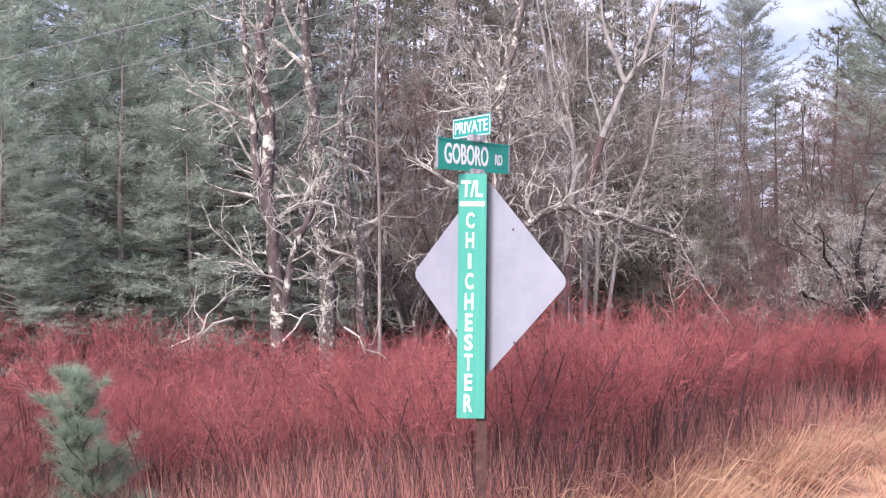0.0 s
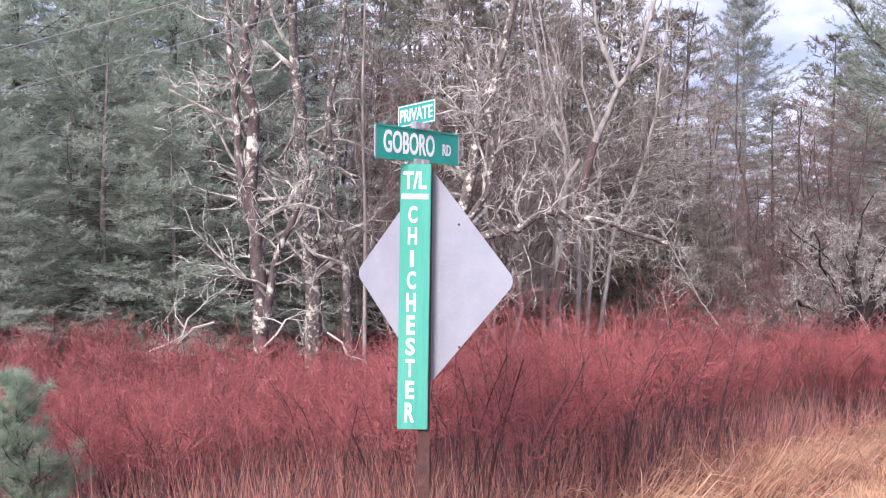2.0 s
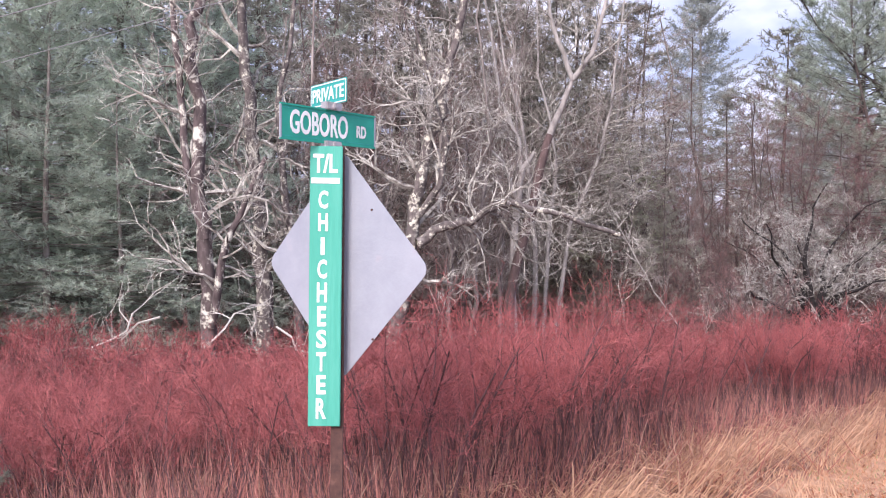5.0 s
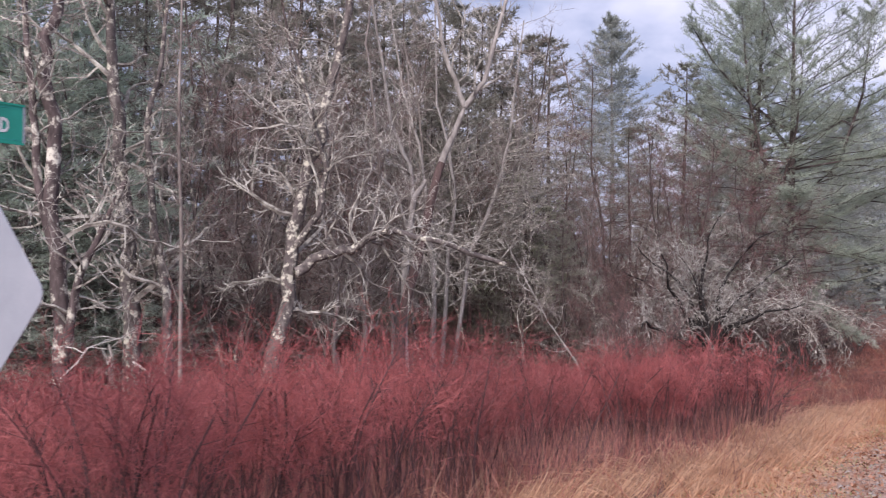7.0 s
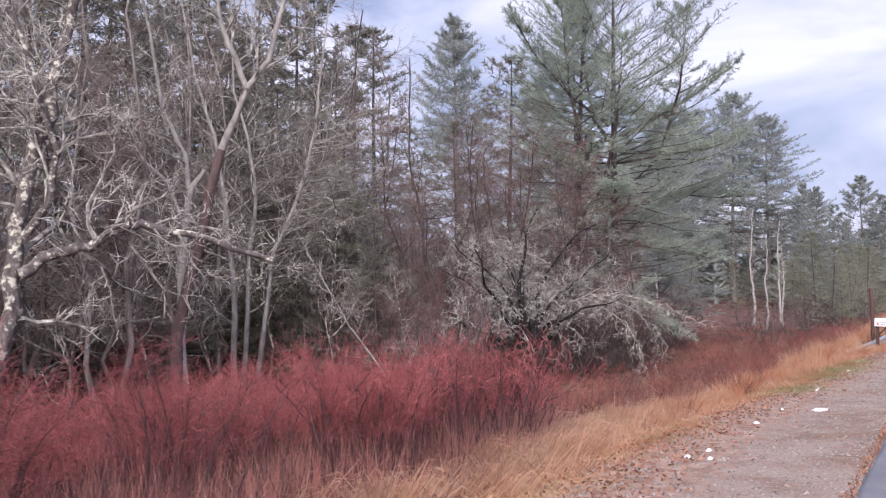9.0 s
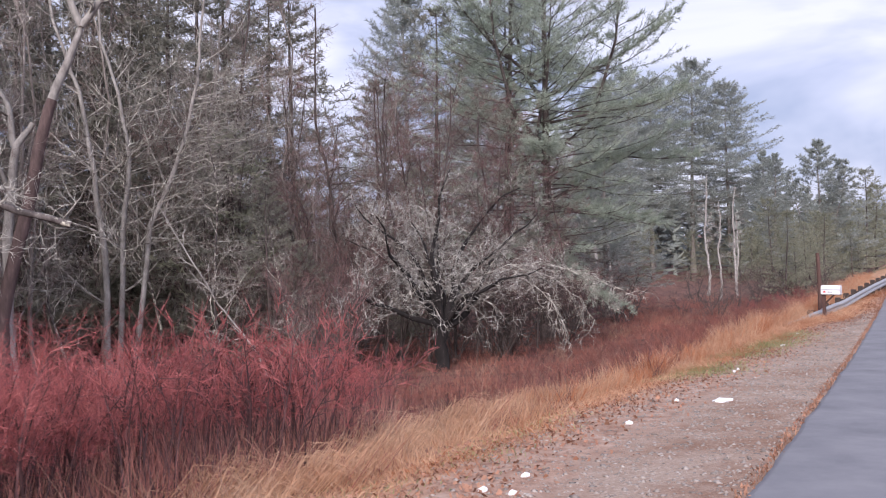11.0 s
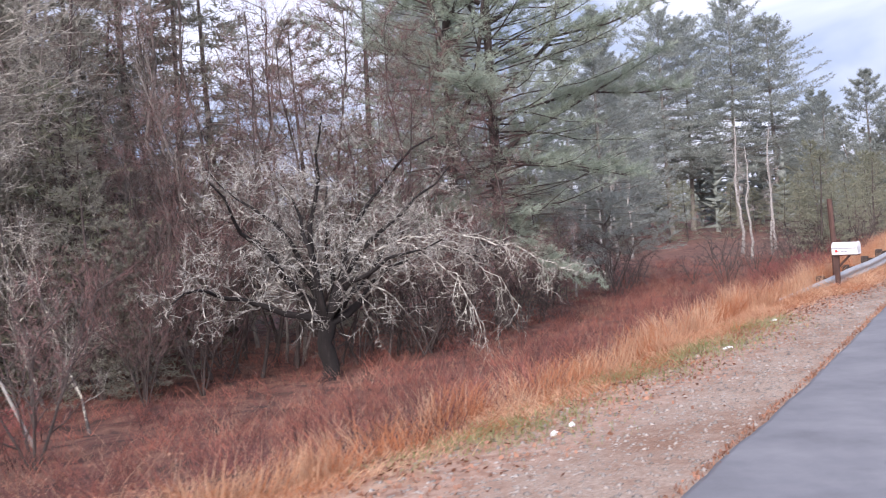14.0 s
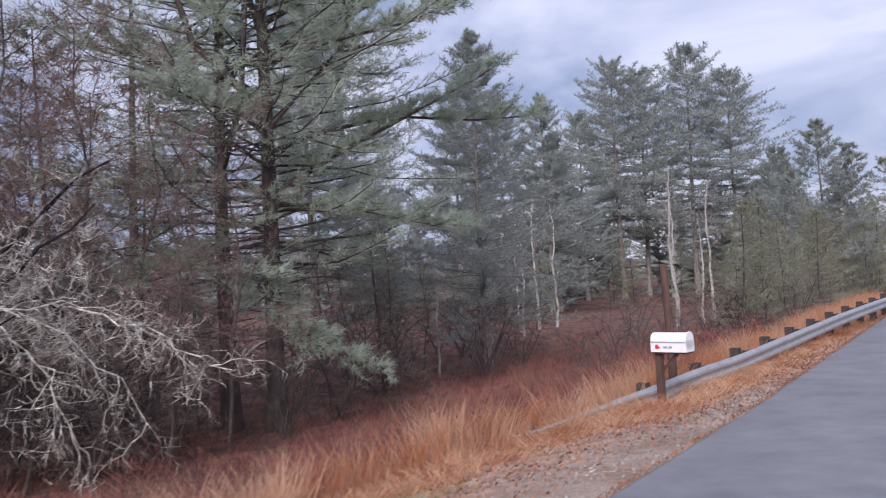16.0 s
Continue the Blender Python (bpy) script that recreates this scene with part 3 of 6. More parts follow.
def pine(name, height, spread, rng, bark, needle, label, count=120, shoots=14, per=10, length=0.2, width=0.012, bare=0.15, rise=0.15, droop=0.0, radius=None, lean=(0, 0), dead=10, blunt=0.6, tier=0.0, start=0.3, leaders=(), limbs=1.0, woody=False, gather=0.75, sweep=0.0, arms=()):
    """A conifer: a bole, branches all the way up that sweep out in flat fans, and needles brushed along their side shoots.
    blunt: how round the top is; tier: how far the branches gather into tiers; leaders: side stems (height, azimuth, length)."""
    ob = new(name)
    tagged(ob, label, "pine tree")
    bole, wood, fans = Geo(), Geo(), []
    radius = radius or height * 0.012
    axis = [Vector((lean[0] * t * t * height + 0.1 * math.sin(5 * t), lean[1] * t * t * height + 0.1 * math.cos(4 * t) - 0.1, height * t)) for t in [i / 10 for i in range(11)]]
    bole.tube(axis, [radius * (1.3 if i == 0 else 1) * (1 - 0.93 * i / 10) + 0.008 for i in range(11)], 8)
    stems = [(axis, 1.0, bare, count)]
    for h0, az, ln in leaders:
        q, _ = along(axis, h0)
        o = Vector((math.cos(radians(az)), math.sin(radians(az)), 0))
        arm = [q, q + o * ln * 0.22 + Vector((0, 0, ln * 0.2)), q + o * ln * 0.33 + Vector((0, 0, ln * 0.55)), q + o * ln * 0.38 + Vector((0, 0, ln))]
        wood.tube(arm, [radius * k for k in (0.45, 0.36, 0.22, 0.05)], 6)
        stems.append((arm, 0.45, 0.25, count // 4))
    for line, part_k, low, many in stems:
        tall = (Vector(line[-1]) - Vector(line[0])).length
        for k in range(many):
            u = ((k + rng.random()) / many) ** 0.92
            if tier:
                u += (round(u * tall * (1 - low) / tier) * tier / (tall * (1 - low)) - u) * gather
            u = min(max(u, 0.0), 0.985)
            t = low + (1 - low) * u
            base, _ = along(line, min(t, 0.995))
            out = spread * part_k * max(0.07, (1 - u) ** blunt * (0.6 + 0.4 * min(1, u * 4 + 0.3)))
            w = k * 2.39996 + rng.uniform(-0.7, 0.7)
            ln = out * rng.uniform(0.45, 1.2)
            d = Vector((math.cos(w), math.sin(w), rise + sweep * u + 0.75 * u ** 3 - droop * (1 - u) + rng.uniform(-0.12, 0.12)))
            pts = [base.copy()]
            for i in range(5):
                d = (d.normalized() + Vector((0, 0, 0.15 if i > 2 else -0.04)) + jitter(rng, 0.15)).normalized()
                pts.append(pts[-1] + d * ln / 5)
            wood.tube(pts, [max(0.007, limbs * radius * 0.19 * (1.1 - u) * (1 - 0.8 * i / 5)) for i in range(6)], 3)
            m = max(4, int(shoots * (0.35 + 0.75 * ln / spread)))
            for j in range(m):
                f = start + (1 - start) * (j + rng.random()) / m
                q, e = along(pts, min(0.999, f))
                side = e.cross(Vector((0, 0, 1))).normalized() * (1 if j % 2 else -1)
                g = (e * 0.75 + side * rng.uniform(0.25, 1.15) + Vector((0, 0, rng.uniform(-0.2, 0.5)))).normalized()
                sl = min(1.3, ln * 0.42) * rng.uniform(0.4, 1.15) * (1.2 - 0.65 * f)
                if woody and j % 2:
                    wood.spike(q, q + g * sl, 0.009)
                fans.append((q, g, sl))
            fans.append((pts[-1], d, min(0.5, ln * 0.2)))
    for line, r in arms:
        line = [Vector(p) for p in line]
        n = len(line) - 1
        wood.tube(line, [r * (1 - 0.8 * i / n) for i in range(n + 1)], 6)
        reach = sum((line[i + 1] - line[i]).length for i in range(n))
        for j in range(int(reach * 5)):
            f = 0.22 + 0.78 * (j + rng.random()) / int(reach * 5)
            q, e = along(line, min(f, 0.999))
            side = e.cross(Vector((0, 0, 1))).normalized() * (1 if j % 2 else -1)
            g = (e * 0.8 + side * rng.uniform(0.3, 1.0) + Vector((0, 0, rng.uniform(-0.15, 0.55)))).normalized()
            b = rng.uniform(0.6, 1.5) * (1.2 - 0.6 * f)
            wood.spike(q, q + g * b, 0.014)
            for i in range(7):
                p = q + g * b * rng.uniform(0.15, 1)
                fans.append((p, (g + jitter(rng, 0.7) + Vector((0, 0, 0.2))).normalized(), rng.uniform(0.2, 0.45)))
    for k in range(dead):
        t = rng.uniform(0.06, bare + 0.15)
        base, _ = along(axis, t)
        w = rng.uniform(0, 6.3)
        d = Vector((math.cos(w), math.sin(w), rng.uniform(-0.25, 0.2))).normalized()
        ln = spread * rng.uniform(0.25, 0.7)
        p1 = base + d * ln * 0.5
        p2 = p1 + (d + jitter(rng, 0.35)).normalized() * ln * 0.5
        wood.tube([base, p1, p2], (0.025, 0.017, 0.005), 3)
        for j in range(5):
            q = base.lerp(p1, rng.random()) if j < 2 else p1.lerp(p2, rng.random())
            wood.spike(q, q + turned(d, rng.uniform(0.5, 1.2), rng) * ln * rng.uniform(0.12, 0.35), 0.008)
    part("trunk", bole, bark, ob, smooth=True)
    tagged(part("bough", wood, bark, ob, smooth=True), kind="stuff")
    v, f = needle_mesh(fans, rng, per, length, width)
    tagged(part("crown", big_mesh("crown", v, f, needle, 3), needle, ob), kind="stuff")
    return ob


def lettering(text, width, height, mat, parent, m, name="lettering", depth=0.0012, bold=0.03):
    """Raised letters as one mesh, fitted to a width and height about the origin of m, facing its -y."""
    cu = bpy.data.curves.new(name, "FONT")
    cu.body, cu.extrude, cu.resolution_u = text, depth, 3
    cu.offset = bold
    tmp = bpy.data.objects.new(name, cu)
    me = bpy.data.meshes.new_from_object(tmp)
    bpy.data.objects.remove(tmp)
    co = np.empty(len(me.vertices) * 3, np.float32)
    me.vertices.foreach_get("co", co)
    co = co.reshape(-1, 3)
    lo, hi = co.min(0), co.max(0)
    x = (co[:, 0] - (lo[0] + hi[0]) / 2) / max(hi[0] - lo[0], 1e-6) * width
    z = (co[:, 1] - (lo[1] + hi[1]) / 2) / max(hi[1] - lo[1], 1e-6) * height
    me.vertices.foreach_set("co", np.stack([x, -co[:, 2], z], -1).astype(np.float32).ravel())
    me.materials.clear()
    me.materials.append(mat)
    ob = part(name, me, mat, parent)
    ob.matrix_basis = m
    return ob


def rounded_plate(w, h, t, r, turn=0.0, seg=4):
    """A plate in the x-z plane with rounded corners; turn: degrees about its normal."""
    bm = bmesh.new()
    pts = []
    for cx, cz, a0 in ((w / 2 - r, h / 2 - r, 0), (-w / 2 + r, h / 2 - r, 90), (-w / 2 + r, -h / 2 + r, 180), (w / 2 - r, -h / 2 + r, 270)):
        for k in range(seg + 1):
            a = radians(a0 + 90 * k / seg)
            x, z = cx + r * math.cos(a), cz + r * math.sin(a)
            c, s_ = math.cos(radians(turn)), math.sin(radians(turn))
            pts.append((x * c - z * s_, x * s_ + z * c))
    front = [bm.verts.new((x, -t / 2, z)) for x, z in pts]
    back = [bm.verts.new((x, t / 2, z)) for x, z in pts]
    bm.faces.new(list(reversed(front)))
    bm.faces.new(back)
    for i in range(len(pts)):
        j = (i + 1) % len(pts)
        bm.faces.new((front[i], front[j], back[j], back[i]))
    bmesh.ops.recalc_face_normals(bm, faces=bm.faces)
    return bm


def disc(r, t, seg=10):
    bm = bmesh.new()
    bmesh.ops.create_cone(bm, cap_ends=True, segments=seg, radius1=r, radius2=r * 0.7, depth=t, matrix=Matrix.Rotation(radians(90), 4, "X"))
    return bm


# ---- the sign post at the town line ----


def street_sign():
    px, py = -0.056, 4.575
    zb = z_at(px, py)
    ob = thing("sign_post", px, py, zb - 0.1, "rusty post with street name blades, green board and grey diamond plate", "sign post")
    o = zb - 0.1
    g = Geo()
    for sx in (-1, 1):
        g.box(sx * 0.024 - 0.004, sx * 0.024 + 0.004, -0.02, 0.02, 0, 1.845 - o)
    g.box(-0.021, 0.021, 0.012, 0.019, 0, 1.843 - o)
    g.box(-0.021, 0.021, -0.019, -0.012, 0, 1.843 - o)
    part("post", g, RUST_STEEL, ob, "rusty brown steel post")
    # town-line board
    board = Geo()
    board.box(-0.074, 0.074, -0.012, 0.012, -0.645, 0.645)
    bo = part("board", board, BOARD_GREEN, ob, "green painted wooden board with white letters", bevel=0.003)
    bo.matrix_basis = pose(-0.053, -0.036, 1.196 - o, 0, 0.3, 2)
    px_m = 0.00259
    for ch, y0, y1, dx, w in (("T/L", 263, 298, -0.004, 0.112), ("C", 328, 361, -0.012, 0.044), ("H", 368, 401, -0.012, 0.044), ("I", 411, 443, -0.013, 0.018), ("C", 450, 485, -0.014, 0.044), ("H", 491, 527, -0.014, 0.046),
                              ("E", 533, 570, -0.014, 0.04), ("S", 575, 609, -0.015, 0.046), ("T", 615, 650, -0.015, 0.044), ("E", 656, 691, -0.014, 0.042), ("R", 697, 735, -0.014, 0.046)):
        zc = 0.645 - ((y0 + y1) / 2 - 250) * px_m
        lettering(ch, w, (y1 - y0) * px_m * 0.97, WHITE_PAINT, bo, pose(dx, -0.0135, zc), "letter")
    bar = Geo()
    bar.box(-0.068, 0.062, -0.0142, -0.0125, 0.645 - 66 * px_m, 0.645 - 56 * px_m)
    part("rule", bar, WHITE_PAINT, bo, "white painted rule")
    # diamond warning sign, seen from its back
    dm = part("diamond_plate", rounded_plate(0.762, 0.762, 0.003, 0.048, 45), ALUMINIUM, ob, "bare grey aluminium back of a diamond sign")
    dm.matrix_basis = pose(0.018, 0.05, 1.29 - o, 0, 0, -40)
    for bx, bz in ((0.19, 0.26), (0.2, -0.33), (-0.2, -0.3)):
        b = part("bolt", disc(0.006, 0.006), RUST_STEEL, dm)
        b.matrix_basis = pose(bx, -0.004, bz)
    # street name blade
    bl = part("name_blade", rounded_plate(0.61, 0.152, 0.0025, 0.004), GREEN_SIGN, ob, "green street name blade with white letters")
    bl.matrix_basis = pose(-0.04, 0.01, 1.935 - o, 0, 0, 52)
    for sz in (-1, 1):
        e = Geo()
        e.box(-0.305, 0.305, -0.006, 0.006, sz * 0.076 - 0.004, sz * 0.076 + 0.004)
        part("edge_flange", e, GREEN_SIGN, bl)
        e = Geo()
        e.box(-0.304, 0.304, -0.0026, -0.0014, sz * 0.062 - 0.0015, sz * 0.062 + 0.0015)
        part("border_line", e, TEAL_SIGN, bl)
    lettering("GOBORO", 0.365, 0.108, WHITE_PAINT, bl, pose(-0.068, -0.0028, 0.004), bold=0.02)
    lettering("RD", 0.066, 0.058, WHITE_PAINT, bl, pose(0.208, -0.0028, -0.008))
    for sx in (-1, 1):
        e = Geo()
        e.box(sx * 0.304 - 0.004, sx * 0.304 + 0.004, -0.0035, 0.0035, -0.074, 0.074)
        part("end_strip", e, ALUMINIUM, bl)
    # small blade across the top
    pv = part("top_blade", rounded_plate(0.36, 0.112, 0.0025, 0.004), TEAL_SIGN, ob, "small faded teal blade with white border")
    pv.matrix_basis = pose(-0.06, 0.09, 2.1 - o, 0, 0, -55)
    lettering("PRIVATE", 0.31, 0.064, WHITE_PAINT, pv, pose(0, -0.0028, 0), bold=0.015)
    for x0, x1, z0, z1 in ((-0.175, 0.175, 0.047, 0.052), (-0.175, 0.175, -0.052, -0.047), (-0.176, -0.171, -0.0465, 0.0465), (0.171, 0.176, -0.0465, 0.0465)):
        e = Geo()
        e.box(x0, x1, -0.0026, -0.0014, z0, z1)
        part("border_line", e, WHITE_PAINT, pv)
    for zc, tall in ((2.03, 0.036), (1.85, 0.036)):
        e = Geo()
        e.box(-0.05, 0.05, -0.022, 0.022, -tall / 2, tall / 2)
        e.box(-0.012, 0.012, -0.034, 0.034, -tall / 2 + 0.004, tall / 2 - 0.004)
        b = part("bracket", e, BRACKET, ob, "cast metal bracket", bevel=0.004)
        b.matrix_basis = pose(-0.035, 0.015, zc - o, 0, 0, 52)
    return ob


street_sign()

# ---- mailbox, leaning post and guardrail ----


def mailbox():
    x, y = 26.2, 29.86
    zb = z_at(x, y)
    ob = thing("mailbox", x, y, zb - 0.1, "white metal mailbox on a dark post beside the guardrail", "mailbox")
    turn = 40.6
    o = zb - 0.1
    g = Geo()
    g.box(-0.05, 0.05, -0.05, 0.05, 0, -1.16 - o)
    p = part("post", g, POST_WOOD, ob, "dark wooden post", bevel=0.006)
    g = Geo()
    g.tube([(0.0, 0, -1.5 - o), (0.3, 0, -1.19 - o)], (0.03, 0.03), 4, True)
    b = part("brace", g, POST_WOOD, ob)
    g = Geo()
    g.box(-0.06, 0.5, -0.1, 0.1, -1.19 - o, -1.165 - o)
    part("shelf", g, POST_WOOD, ob, bevel=0.004)
    bm = bmesh.new()
    prof = [(-0.115, 0.0), (0.115, 0.0), (0.115, 0.14)] + [(0.115 * math.cos(radians(a)), 0.14 + 0.115 * math.sin(radians(a))) for a in range(15, 180, 15)] + [(-0.115, 0.14)]
    ends = []
    for xx in (-0.07, 0.53):
        ends.append([bm.verts.new((xx, yy, zz)) for yy, zz in prof])
    n = len(prof)
    for i in range(n):
        bm.faces.new((ends[0][i], ends[0][(i + 1) % n], ends[1][(i + 1) % n], ends[1][i]))
    bm.faces.new(ends[0])
    bm.faces.new(list(reversed(ends[1])))
    bmesh.ops.recalc_face_normals(bm, faces=bm.faces)
    body = part("body", bm, MAILBOX_WHITE, ob, "white painted arched metal box")
    body.matrix_basis = pose(0, 0, -1.162 - o) @ Matrix.Diagonal((0.94, 1.12, 1.12, 1))
    g = Geo()
    g.box(0.532, 0.545, -0.12, 0.12, 0.0, 0.15)
    g.tube([(0.532, 0, 0.15), (0.545, 0, 0.15)], (0.119, 0.119), 20, True)
    part("door", g, MAILBOX_WHITE, body)
    g = Geo()
    g.box(-0.072, 0.53, -0.121, -0.1155, 0.125, 0.142)
    part("seam", g, ALUMINIUM, body)
    g = Geo()
    g.box(0.02, 0.07, -0.13, -0.122, 0.05, 0.1)
    g.box(0.07, 0.1, -0.13, -0.122, 0.06, 0.075)
    part("flag", g, FLAG_RED, body, "red plastic flag")
    for x0, x1 in ((0.15, 0.22), (0.24, 0.3)):
        g = Geo()
        g.box(x0, x1, -0.1185, -0.1155, 0.05, 0.08)
        part("number_bar", g, ALUMINIUM, body)
    for c in ob.children:
        c.matrix_basis = pose(0, 0, 0, 0, 0, -54) @ c.matrix_basis
    return ob


mailbox()


def leaning_post():
    x, y = 27.0, 31.05
    zb = z_at(x, y)
    ob = thing("wooden_post", x, y, zb - 0.15, "dark weathered wooden post leaning beside the guardrail", "post")
    g = Geo()
    h = 0.14 - zb + 0.15
    g.tube([(0, 0, 0), (0.0, 0.0, h * 0.5), (-0.05, 0.02, h)], (0.075, 0.07, 0.062), 10, True)
    part("shaft", g, POST_WOOD, ob, smooth=False)
    return ob


leaning_post()


def rail_d(s):
    return float(np.interp(s, (9.0, 10.3, 12.5, 16.0, 60.0), (6.25, 6.02, 5.68, 5.44, 5.96)))


def rail_h(s):
    return float(np.interp(s, (12.7, 15.6, 25.6, 32), (0.1, 0.17, 0.43, 0.5)))


def guardrail():
    ob = tagged(new("guardrail"), "galvanized W-beam guardrail on dark posts with a turned-down end", "guardrail")
    prof = [(0.0, 0.155), (0.03, 0.15), (0.08, 0.1), (0.08, 0.06), (0.02, 0.015), (0.02, -0.015), (0.08, -0.06), (0.08, -0.1), (0.03, -0.15), (0.0, -0.155)]

    def beam(s0, s1, h0, h1, k0=1.0, k1=1.0, steps=6):
        v, f = [], []
        for i in range(steps + 1):
            t = i / steps
            s = s0 + (s1 - s0) * t
            h, k = h0 + (h1 - h0) * t, k0 + (k1 - k0) * t
            zr_ = float(ground_z(s, rail_d(s)))
            for thick in (0, 0.004):
                for a, b in prof:
                    a2 = a - thick
                    aa, bb = a2 * k, b * k
                    x, y = plan_xy(s, rail_d(s) - aa)
                    v.append((x, y, zr_ + h + bb))
        n = len(prof)
        for i in range(steps):
            for lay in (0, 1):
                for k in range(n - 1):
                    q = i * 2 * n + lay * n + k
                    f.append((q, q + 1, q + 1 + 2 * n, q + 2 * n))
            for k in (0, n - 1):
                q = i * 2 * n + k
                f.append((q, q + n, q + n + 2 * n, q + 2 * n))
        g = Geo()
        g.v, g.f = [Vector(p) for p in v], f
        return g

    part("turned_end", beam(9.0, 12.7, 0.02, 0.1, 0.2, 1.0, 8), GALVANIZED, ob, "galvanized end section sloping to the ground")
    s = 12.7
    while s < 60:
        part("beam", beam(s, s + 3.83, rail_h(s), rail_h(s + 3.83)), GALVANIZED, ob)
        s += 3.81
    s = 12.9
    while s < 58:
        x, y = plan_xy(s, rail_d(s) + 0.27)
        z = z_at(x, y)
        g = Geo()
        g.box(-0.075, 0.075, -0.09, 0.09, z - 0.5, z + rail_h(s) + 0.22)
        p = part("post", g, RAIL_POST, ob, "dark weathered post", bevel=0.008)
        p.matrix_basis = pose(x, y, 0, 0, 0, 40.6)
        x, y = plan_xy(s, rail_d(s) + 0.085)
        g = Geo()
        g.box(-0.07, 0.07, -0.075, 0.075, z + rail_h(s) - 0.17, z + rail_h(s) + 0.17)
        b = part("blockout", g, RAIL_POST, ob, bevel=0.006)
        b.matrix_basis = pose(x, y, 0, 0, 0, 40.6)
        s += 1.905
    return ob


guardrail()


def wire(a, b, sag):
    g = Geo()
    a, b = Vector(a), Vector(b)
    g.tube([a.lerp(b, i / 30) - Vector((0, 0, sag * 4 * (i / 30) * (1 - i / 30))) for i in range(31)], [0.007] * 31, 5)
    me = g.mesh("utility_wire", WIRE)
    return tagged(new("utility_wire", me), "thin grey utility wire strung before the trees", "wire", "utility wires")


wire((-16.8, 21.9, 4.65), (1.9, 7.55, 4.55), 0.05)
wire((-13.4, 22.5, 4.65), (4.25, 6.5, 4.55), 0.05)


# ---- trees that stand out ----
R1 = random.Random(11)
SPARE = {"kids": (0, 8, 6), "wander": 0.4, "lift": 0.03, "ratio": 0.62, "fork": (30, 70), "thin": 0.005}
DENSE = {"light": True, "kids": (0, 8, 7), "wander": 0.36, "lift": 0.02, "ratio": 0.62, "fork": (30, 75), "thin": 0.0048}
HERO = {"kids": (0, 6, 6), "wander": 0.52, "lift": 0.03, "ratio": 0.6, "fork": (30, 75), "thin": 0.0055, "limb": 0.42}
UPRIGHT = {"light": True, "kids": (0, 8, 7), "wander": 0.22, "lift": 0.12, "ratio": 0.62, "fork": (20, 55), "thin": 0.0048, "limb": 0.26}


def rel(base, pts):
    return [(x - base[0], y - base[1], z - base[2]) for x, y, z in pts]


def stand(ob, base):
    ob.location = base
    return ob


# lichened snag with two stems and a broken arm
b0 = (-4.56, 19.45, z_at(-4.56, 19.45) - 0.1)
snag = bare_tree("dead_tree", [(rel(b0, [b0, (-4.52, 19.45, -0.48), (-4.60, 19.40, 1.16), (-4.74, 19.36, 2.41), (-4.74, 19.35, 3.66), (-4.89, 19.30, 4.90), (-4.92, 19.28, 5.77), (-4.60, 19.35, 6.57), (-4.05, 19.32, 8.57)]), 0.19),
                               (rel(b0, [(-4.60, 19.40, 1.16), (-4.99, 19.29, 2.79), (-5.08, 19.26, 4.15), (-5.22, 19.21, 5.75), (-5.30, 19.15, 7.66)]), 0.1),
                               (rel(b0, [(-4.46, 19.32, -0.73), (-4.20, 18.99, 0.67), (-3.81, 19.06, 1.66), (-3.27, 19.14, 2.90)]), 0.1)],
                 R1, dict(SPARE, kids=(0, 5, 4), taper=0.5, wander=0.5), BARK_SNAG, TWIG_LICHEN, "lichen-spotted dead tree with split stems and broken arm", bough_mat=BOUGH_LICHEN, limbs=13, reach=2.2, from_t=0.12)
stand(snag, b0)
b0 = (-3.91, 22.62, z_at(-3.91, 22.62) - 0.1)
stand(bare_tree("bare_tree", [(rel(b0, [b0, (-4.00, 22.59, 0.08), (-4.12, 22.56, 1.54), (-4.29, 22.50, 4.72), (-4.54, 22.43, 6.44), (-4.80, 22.32, 9.20), (-4.70, 22.29, 12.20)]), 0.24)],
                R1, HERO, BARK_LICHEN, TWIG_GREY, "stout bare tree with grey lichen on its bark", bough_mat=BOUGH_LICHEN, limbs=20, reach=2.8, from_t=0.15), b0)
b0 = (-2.92, 21.80, z_at(-2.92, 21.80) - 0.1)
stand(bare_tree("bare_tree", [(rel(b0, [b0, (-2.99, 21.74, 0.42), (-3.26, 21.68, 1.82), (-3.47, 21.63, 4.32), (-3.19, 21.65, 5.71), (-2.81, 21.59, 9.69)]), 0.13)],
                R1, HERO, BARK_LICHEN, TWIG_GREY, "slender crooked bare tree spotted with lichen", bough_mat=BOUGH_LICHEN, limbs=13, reach=2.0, from_t=0.2), b0)
b0 = (-2.31, 19.83, z_at(-2.31, 19.83) - 0.1)
stand(bare_tree("bare_tree", [(rel(b0, [b0, (-2.32, 19.79, 1.55), (-2.38, 19.77, 4.09), (-2.37, 19.74, 6.60), (-2.24, 19.67, 10.17)]), 0.05)],
                R1, UPRIGHT, BARK_GREY, TWIG_BROWN, "thin straight young tree with pinkish grey bark", limbs=16, reach=1.3, from_t=0.12), b0)
